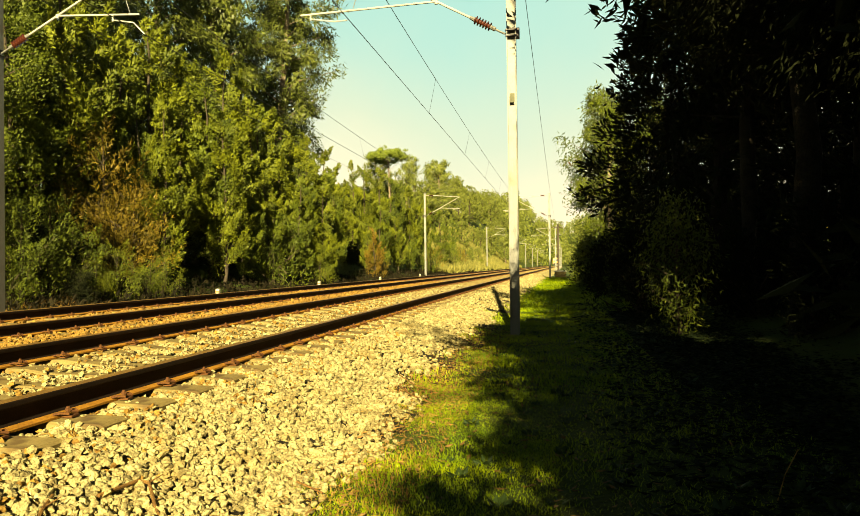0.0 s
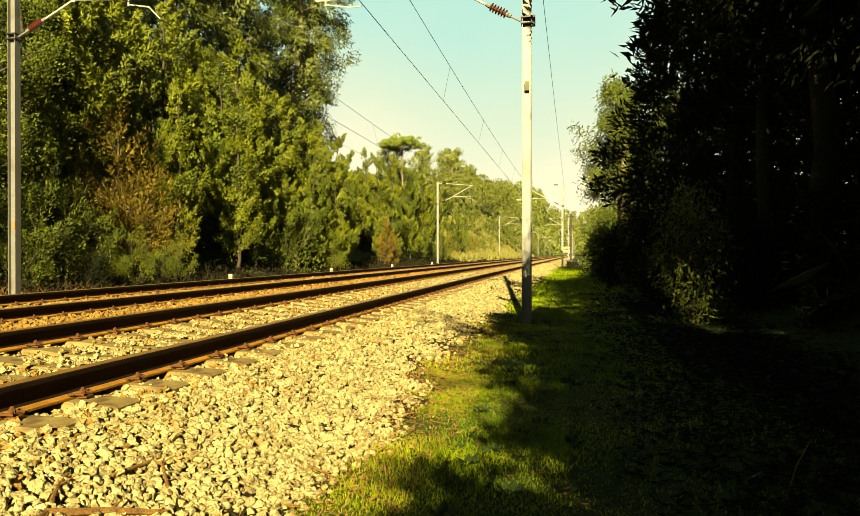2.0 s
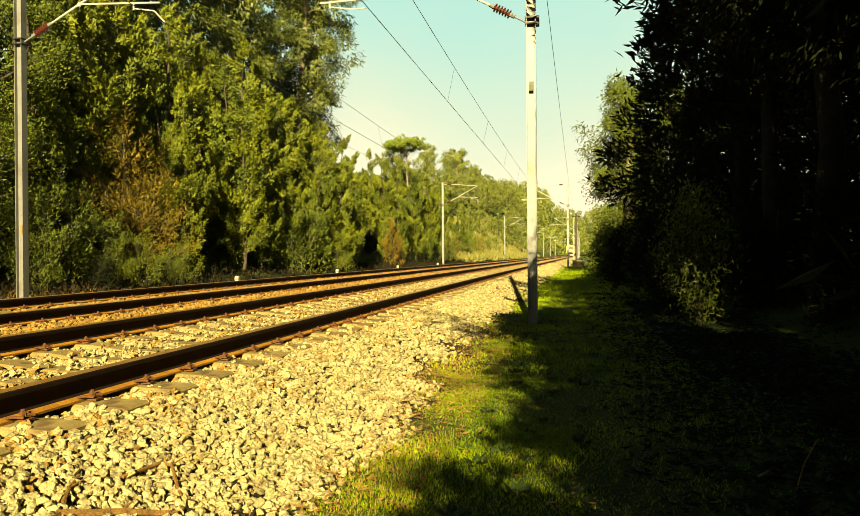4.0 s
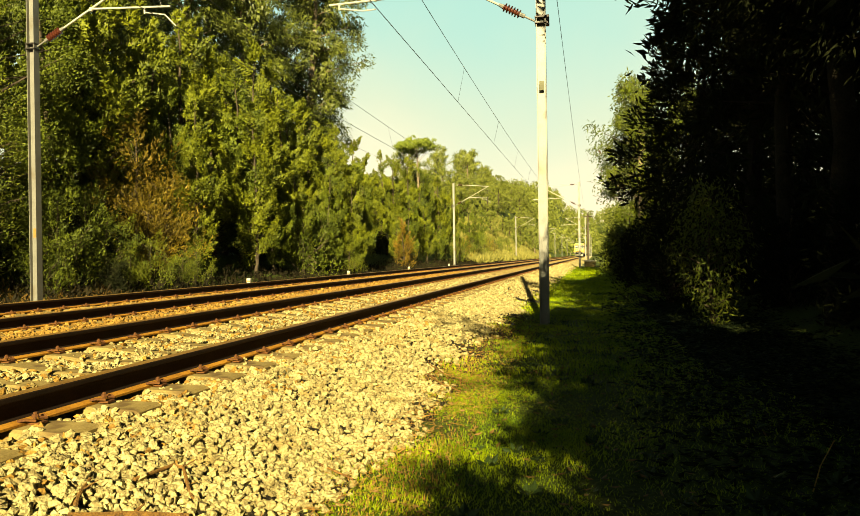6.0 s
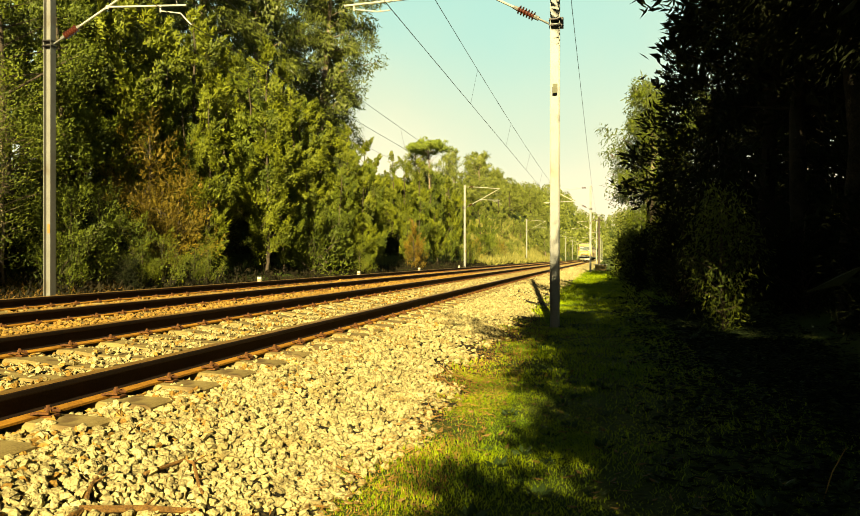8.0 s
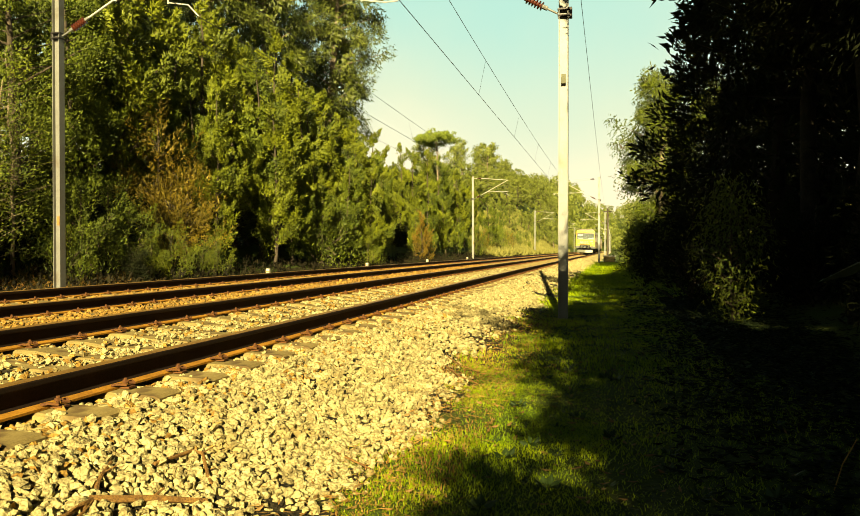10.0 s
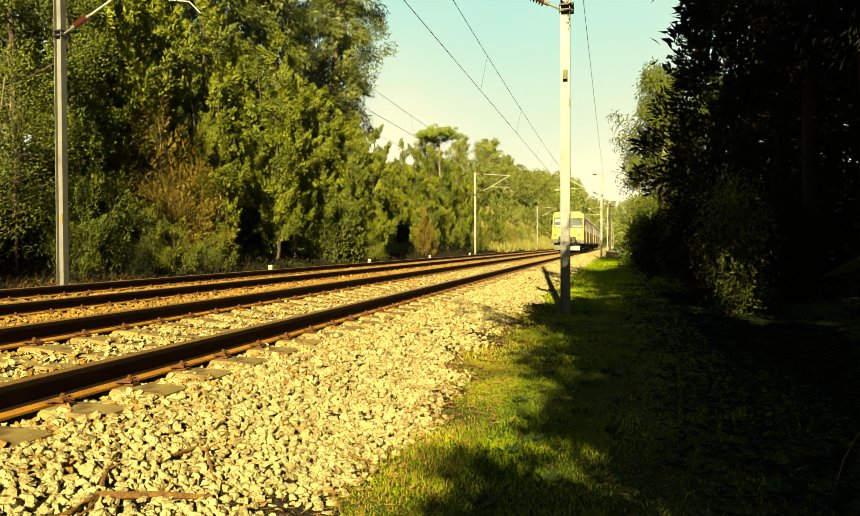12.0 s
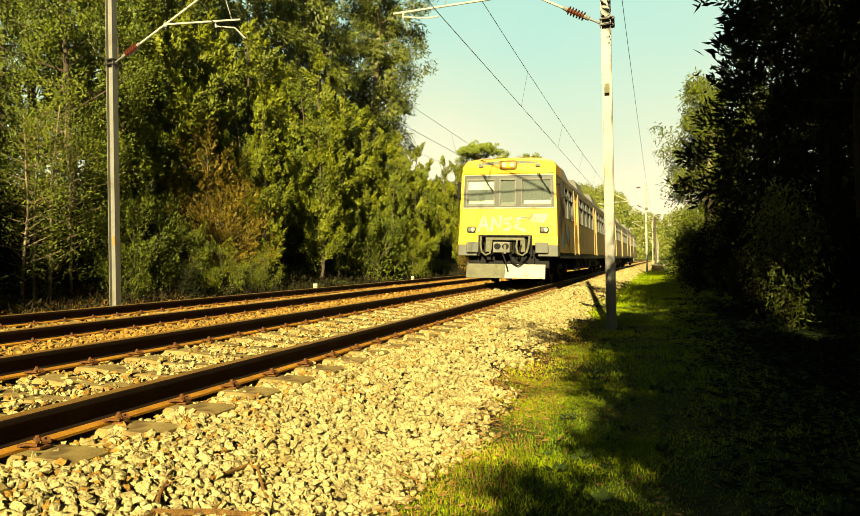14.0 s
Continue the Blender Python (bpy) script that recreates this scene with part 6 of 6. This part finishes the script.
# ---- grass ----
def blades(name, x0, x1, y0, y1, per_m2, height, width, mat, seed, label, shoulder):
    """Upright curved blades, thicker in tufts; denser away from the stones."""
    rng = np.random.default_rng(seed)
    n = int((x1 - x0) * (y1 - y0) * per_m2)
    x, y = rng.uniform(x0, x1, n), rng.uniform(y0, y1, n)
    u = x - bend(y)
    edge = u + 0.30 * wave(x, y, 0.45, 6) + 0.12 * wave(x, y, 0.15, 9) + 0.30 * smooth_step(6, 9, y)
    keep = rng.uniform(size=n) < smooth_step(shoulder, shoulder + 0.5, edge) * (0.5 + 0.5 * smooth_step(-0.3, 0.5, wave(x, y, 0.35, 8)))
    x, y, u = x[keep], y[keep], u[keep]
    z = np.maximum(ground_z(x, y), np.where(u < 2.05, bed_z(u), -9)) - 0.01
    n = len(x)
    h = height * rng.uniform(0.45, 1.35, n) * (0.8 + 0.4 * wave(x, y, 0.6, 3))
    a = rng.uniform(0, 2 * np.pi, n)
    lean = rng.uniform(0.3, 1.5, n) * h
    w = width * rng.uniform(0.6, 1.3, n)
    px, py = np.cos(a), np.sin(a)
    V = np.zeros((n, 5, 3))
    for k, (f, g, ww) in enumerate(((0, 0, 1), (0, 0, -1), (0.55, 0.25, -0.8), (0.55, 0.25, 0.8), (1, 1, 0))):
        V[:, k, 0] = x + px * lean * g - py * w * ww / 2
        V[:, k, 1] = y + py * lean * g + px * w * ww / 2
        V[:, k, 2] = z + h * f
    b = np.arange(n)[:, None] * 5
    F = np.concatenate([b + np.array([[0, 1, 2]]), b + np.array([[0, 2, 3]]), b + np.array([[3, 2, 4]])])
    return tagged(sheet(name, V.reshape(-1, 3), F, mat), label, "grass", kind="stuff")


blades("grass", 1.4, 3.1, 2.6, 9.0, 7500, 0.036, 0.0065, "grass", 91, "short green grass growing up to the ballast edge", 1.62)
blades("grass", 3.1, 4.9, 2.6, 9.0, 1500, 0.045, 0.008, "grass", 95, "short grass in the shade of the verge trees", 1.70)
blades("grass", 1.4, 4.9, -3.0, 2.6, 900, 0.045, 0.009, "grass", 96, "short shaded grass beside the ballast", 1.70)
blades("grass", 1.2, 4.4, 9.0, 22.0, 1000, 0.065, 0.011, "grass", 92, "short green grass along the ballast", 1.68)
blades("grass", 1.2, 6.0, 22.0, 75.0, 270, 0.11, 0.03, "grass", 93, "longer sunlit grass along the verge", 1.75)
blades("dry_grass", 1.2, 2.3, 2.6, 14.0, 2400, 0.038, 0.006, "straw", 94, "dry straw along the ballast edge", 1.55)


# ---- small things ----
def resting(x, y):
    u = x - float(bend(y))
    return max(float(ground_z(x, y)), float(bed_z(u)) if u < 2.05 else -9)


def stick(points, r, label, lift=0.03):
    """A crooked weathered stick lying on the stones, tapering, with a knot and splinters."""
    thing = tagged(new("stick"), label, "stick", group="fallen sticks")
    rnd = random.Random(int(points[0][0] * 100))
    bm = bmesh.new()
    pts = [Vector((x, y, resting(x, y) + lift + h)) for x, y, h in points]
    rings = []
    for k, p in enumerate(pts):
        q = (pts[min(k + 1, len(pts) - 1)] - pts[max(k - 1, 0)]).to_track_quat("Z", "Y")
        rr = r * (1 - 0.4 * k / (len(pts) - 1)) * rnd.uniform(0.85, 1.15)
        rings.append([bm.verts.new(p + q @ Vector((rr * math.cos(a) * rnd.uniform(0.8, 1.2), rr * math.sin(a), 0))) for a in (2 * math.pi * i / 7 for i in range(7))])
    for lo, hi in zip(rings, rings[1:]):
        for i in range(7):
            bm.faces.new((lo[i], lo[(i + 1) % 7], hi[(i + 1) % 7], hi[i]))
    bm.faces.new(rings[0][::-1])
    bm.faces.new(rings[-1])
    part("bark", bm, "stick", thing)
    k = len(pts) // 2
    bm = tube(bmesh.new(), pts[k], pts[k] + Vector((rnd.uniform(-0.06, 0.06), 0.07, 0.025)), r * 0.4, r * 0.15, 6)
    part("splinter", bm, "stick", thing)
    return thing


stick([(1.02, 3.63, 0.0), (1.10, 3.715, 0.004), (1.186, 3.82, 0.008), (1.27, 3.907, 0.006), (1.35, 3.99, 0.004)], 0.022, "split brown stick lying across the ballast")
stick([(1.03, 3.64, 0.0), (1.04, 3.56, 0.006), (1.044, 3.46, 0.0), (1.02, 3.36, 0.0)], 0.014, "frayed strip of bark beside the split stick")
stick([(1.03, 3.60, 0.0), (1.075, 3.53, 0.004), (1.085, 3.44, 0.0)], 0.009, "thin curled shred of bark on the stones")
stick([(1.007, 3.69, 0.0), (0.965, 3.76, 0.012), (0.936, 3.832, 0.016), (0.885, 3.96, 0.01)], 0.013, "grey-brown stick leaning on the stones")
stick([(1.0, 4.12, 0.0), (1.03, 4.25, 0.012), (1.055, 4.366, 0.02), (1.10, 4.385, 0.02), (1.13, 4.35, 0.014), (1.216, 4.233, 0.006), (1.275, 4.165, 0.0)], 0.012, "curled strip of brown bark on the stones")
stick([(1.56, 5.1, 0.0), (1.68, 5.02, 0.01), (1.80, 4.98, 0.0)], 0.008, "dry twig at the edge of the grass")
stick([(1.52, 8.4, 0.0), (1.72, 8.0, 0.014), (1.95, 7.8, 0.006)], 0.010, "bleached twig across the grass edge")
stick([(1.42, 8.9, 0.0), (1.66, 8.5, 0.016), (1.85, 8.45, 0.006)], 0.008, "dry brown twig across the grass edge")

stalk = tagged(new("dry_stalk"), "thin pale dry stalk leaning in the shaded grass", "stalk")
part("stem", pipe(bmesh.new(), [(4.27, 5.34, -0.62), (4.32, 5.34, -0.44), (4.39, 5.34, -0.30)], 0.0035, 5), "straw", stalk)



def ground_leaves(name, label, x0, x1, y0, y1, count, length, width, mat, seed, rise, peak=0.5):
    """Flat leaves lying or standing low on the ground."""
    rng = np.random.default_rng(seed)
    x, y = rng.triangular(x0, x0 + peak * (x1 - x0), x1, count), rng.uniform(y0, y1, count)
    z = np.maximum(ground_z(x, y), np.where(x - bend(y) < 2.05, bed_z(x - bend(y)), -9)) + rng.uniform(0.005, 0.04, count)
    a = rng.uniform(0, 2 * np.pi, count)
    A = np.stack([np.cos(a), np.sin(a), rng.uniform(-0.1, rise, count)], -1)
    V, F = leaf_blades(np.stack([x, y, z], -1), A, length, width, rng, facing=np.tile(np.array((0, 0, 2.0)), (count, 1)))
    return tagged(sheet(name, V, F, mat), label, "leaves", kind="stuff")


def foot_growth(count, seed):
    """Low growth along the foot of the wooded bank, coloured near-black to stand in for shade."""
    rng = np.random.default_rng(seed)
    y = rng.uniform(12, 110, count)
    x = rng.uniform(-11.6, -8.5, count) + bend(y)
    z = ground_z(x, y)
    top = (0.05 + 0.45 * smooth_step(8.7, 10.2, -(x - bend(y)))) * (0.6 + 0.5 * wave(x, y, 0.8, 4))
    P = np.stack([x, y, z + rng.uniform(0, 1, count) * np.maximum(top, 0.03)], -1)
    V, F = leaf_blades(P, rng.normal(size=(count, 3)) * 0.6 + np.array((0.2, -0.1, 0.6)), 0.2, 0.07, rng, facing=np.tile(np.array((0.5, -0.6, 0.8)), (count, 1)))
    return tagged(sheet("bank_undergrowth", V, F, "leaf_mould"), "low undergrowth and litter at the bank foot, near-black with painted shade", "undergrowth", kind="stuff")


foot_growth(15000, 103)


def scrub_slope(count, seed):
    """Tufts of dry grass on the sunny slope beyond the bank trees."""
    rng = np.random.default_rng(seed)
    y = rng.uniform(86, 230, count)
    x = bend(y) - rng.uniform(9.5, 26, count)
    P = np.stack([x, y, ground_z(x, y) + rng.uniform(0.0, 0.5, count)], -1)
    V, F = leaf_blades(P, rng.normal(size=(count, 3)) * 0.35 + np.array((0.1, -0.1, 0.8)), 0.75, 0.22, rng, facing=np.tile(np.array((0.4, -1.0, 0.6)), (count, 1)))
    return tagged(sheet("slope_grass", V, F, "dry_scrub"), "dry tan grass on the sunny slope beside the line", "grass", kind="stuff")


scrub_slope(24000, 107)
ground_leaves("bank_straw", "dead straw and twigs at the foot of the bank", -12.0, -9.4, 12.5, 21.0, 4500, 0.30, 0.013, "straw", 106, 1.0, 0.5)
ground_leaves("leaf_litter", "dry fallen leaves scattered in the grass", 1.7, 4.5, 2.8, 16.0, 500, 0.07, 0.024, "leaf_dry", 101, 0.4)
ground_leaves("edge_litter", "brown fallen leaves among the grass beside the ballast", 1.5, 2.6, 2.7, 9.0, 380, 0.05, 0.022, "leaf_dry", 108, 0.4, 0.35)
# dark leaf layer laid down in place of the verge shade
ground_leaves("leaf_mould", "near-black leaf layer standing in for the shade under the verge trees", 3.3, 7.0, -3.0, 26.0, 30000, 0.10, 0.045, "verge_shade", 104, 0.25, 0.5)
ground_leaves("edge_straw", "flattened straw and bark shreds where grass meets stones", 1.35, 2.35, 2.6, 16.0, 2600, 0.08, 0.009, "straw", 105, 0.25, 0.4)
ground_leaves("ballast_litter", "dry leaves and bark chips on the stones", 0.5, 1.9, 2.6, 14.0, 160, 0.06, 0.02, "straw", 102, 0.3)


def weed(seed, size):
    """A rosette of broad leaves, each leaf its own blade on a short stalk."""
    rng = np.random.default_rng(seed)
    thing = tagged(new("weed"), "low broad-leaved weed growing in the shaded grass", "plant", group="verge weeds")
    n = 11
    a = np.arange(n) * 2.4 + rng.uniform(-0.3, 0.3, n)
    A = np.stack([np.cos(a), np.sin(a), rng.uniform(0.2, 0.9, n)], -1)
    V, F = leaf_blades(A * 0.02, A, size, size * 0.65, rng, facing=np.tile(np.array((0, 0, 2.0)), (n, 1)))
    sheet("leaves", V, F, "weed", thing)
    bm = tube(bmesh.new(), (0, 0, -0.03), (0, 0, size * 0.5), 0.004, 0.002, 5)
    part("stalk", bm, "weed", thing)
    return thing


rnd = random.Random(55)
weeds = [weed(56, 0.055), weed(57, 0.075), weed(58, 0.045)]
used = set()
for k in range(150):
    x, y = rnd.uniform(2.2, 5.2), 3.0 + 13.0 * rnd.random() ** 1.4
    proto = weeds[k % 3]
    m = pose(x, y, resting(x, y), rnd.uniform(-8, 8), rnd.uniform(-8, 8), rnd.uniform(0, 360))
    if k < 3:
        proto.matrix_basis = m
    else:
        copy_thing(proto, m)

# dark timber pole, concrete trough and post beyond the second mast
pole = tagged(new("telegraph_pole"), "dark weathered timber pole beside the verge", "pole")
part("shaft", tube(bmesh.new(), (0, 0, -0.8), (0, 0, 5.9), 0.13, 0.10, 10), "bark", pole)
bm = bmesh.new()
box(bm, -0.5, 0.5, -0.05, 0.05, 5.45, 5.57, 0.01)
part("crossarm", bm, "bark", pole)
pole.matrix_basis = pose(3.45, 97.0, -0.1)
trough = tagged(new("concrete_trough"), "low pale concrete trough cover beside the verge", "trough")
bm = bmesh.new()
box(bm, -0.1, 1.2, -0.5, 0.5, -0.12, 0.0, 0.02)
part("lid", bm, "marker", trough)
bm = bmesh.new()
box(bm, 0.0, 1.1, -0.45, 0.45, -0.75, -0.12)
part("wall", bm, "concrete", trough)
trough.matrix_basis = pose(3.0, 78.0, 0.1)


def motions():
    """The train runs towards the camera at 24.1 m/s."""
    def at(y):
        x = -0.87 + float(bend(y))
        slope = float(bend(y + 12) - bend(y - 12)) / 24
        return x, slope
    for car, back in ((lead_car, 0.0), (mid_car, 23.6), (tail_car, 47.2)):
        rows = []
        for k in range(29):
            t = k * 0.5
            y = 22.2 + 24.1 * (14 - t) + back
            x, slope = at(y)
            rows.append((t, pose(x - 0.15, y, 0.028, 0, 1.8, -math.degrees(math.atan(slope)))))
        walk(car, rows)


motions()
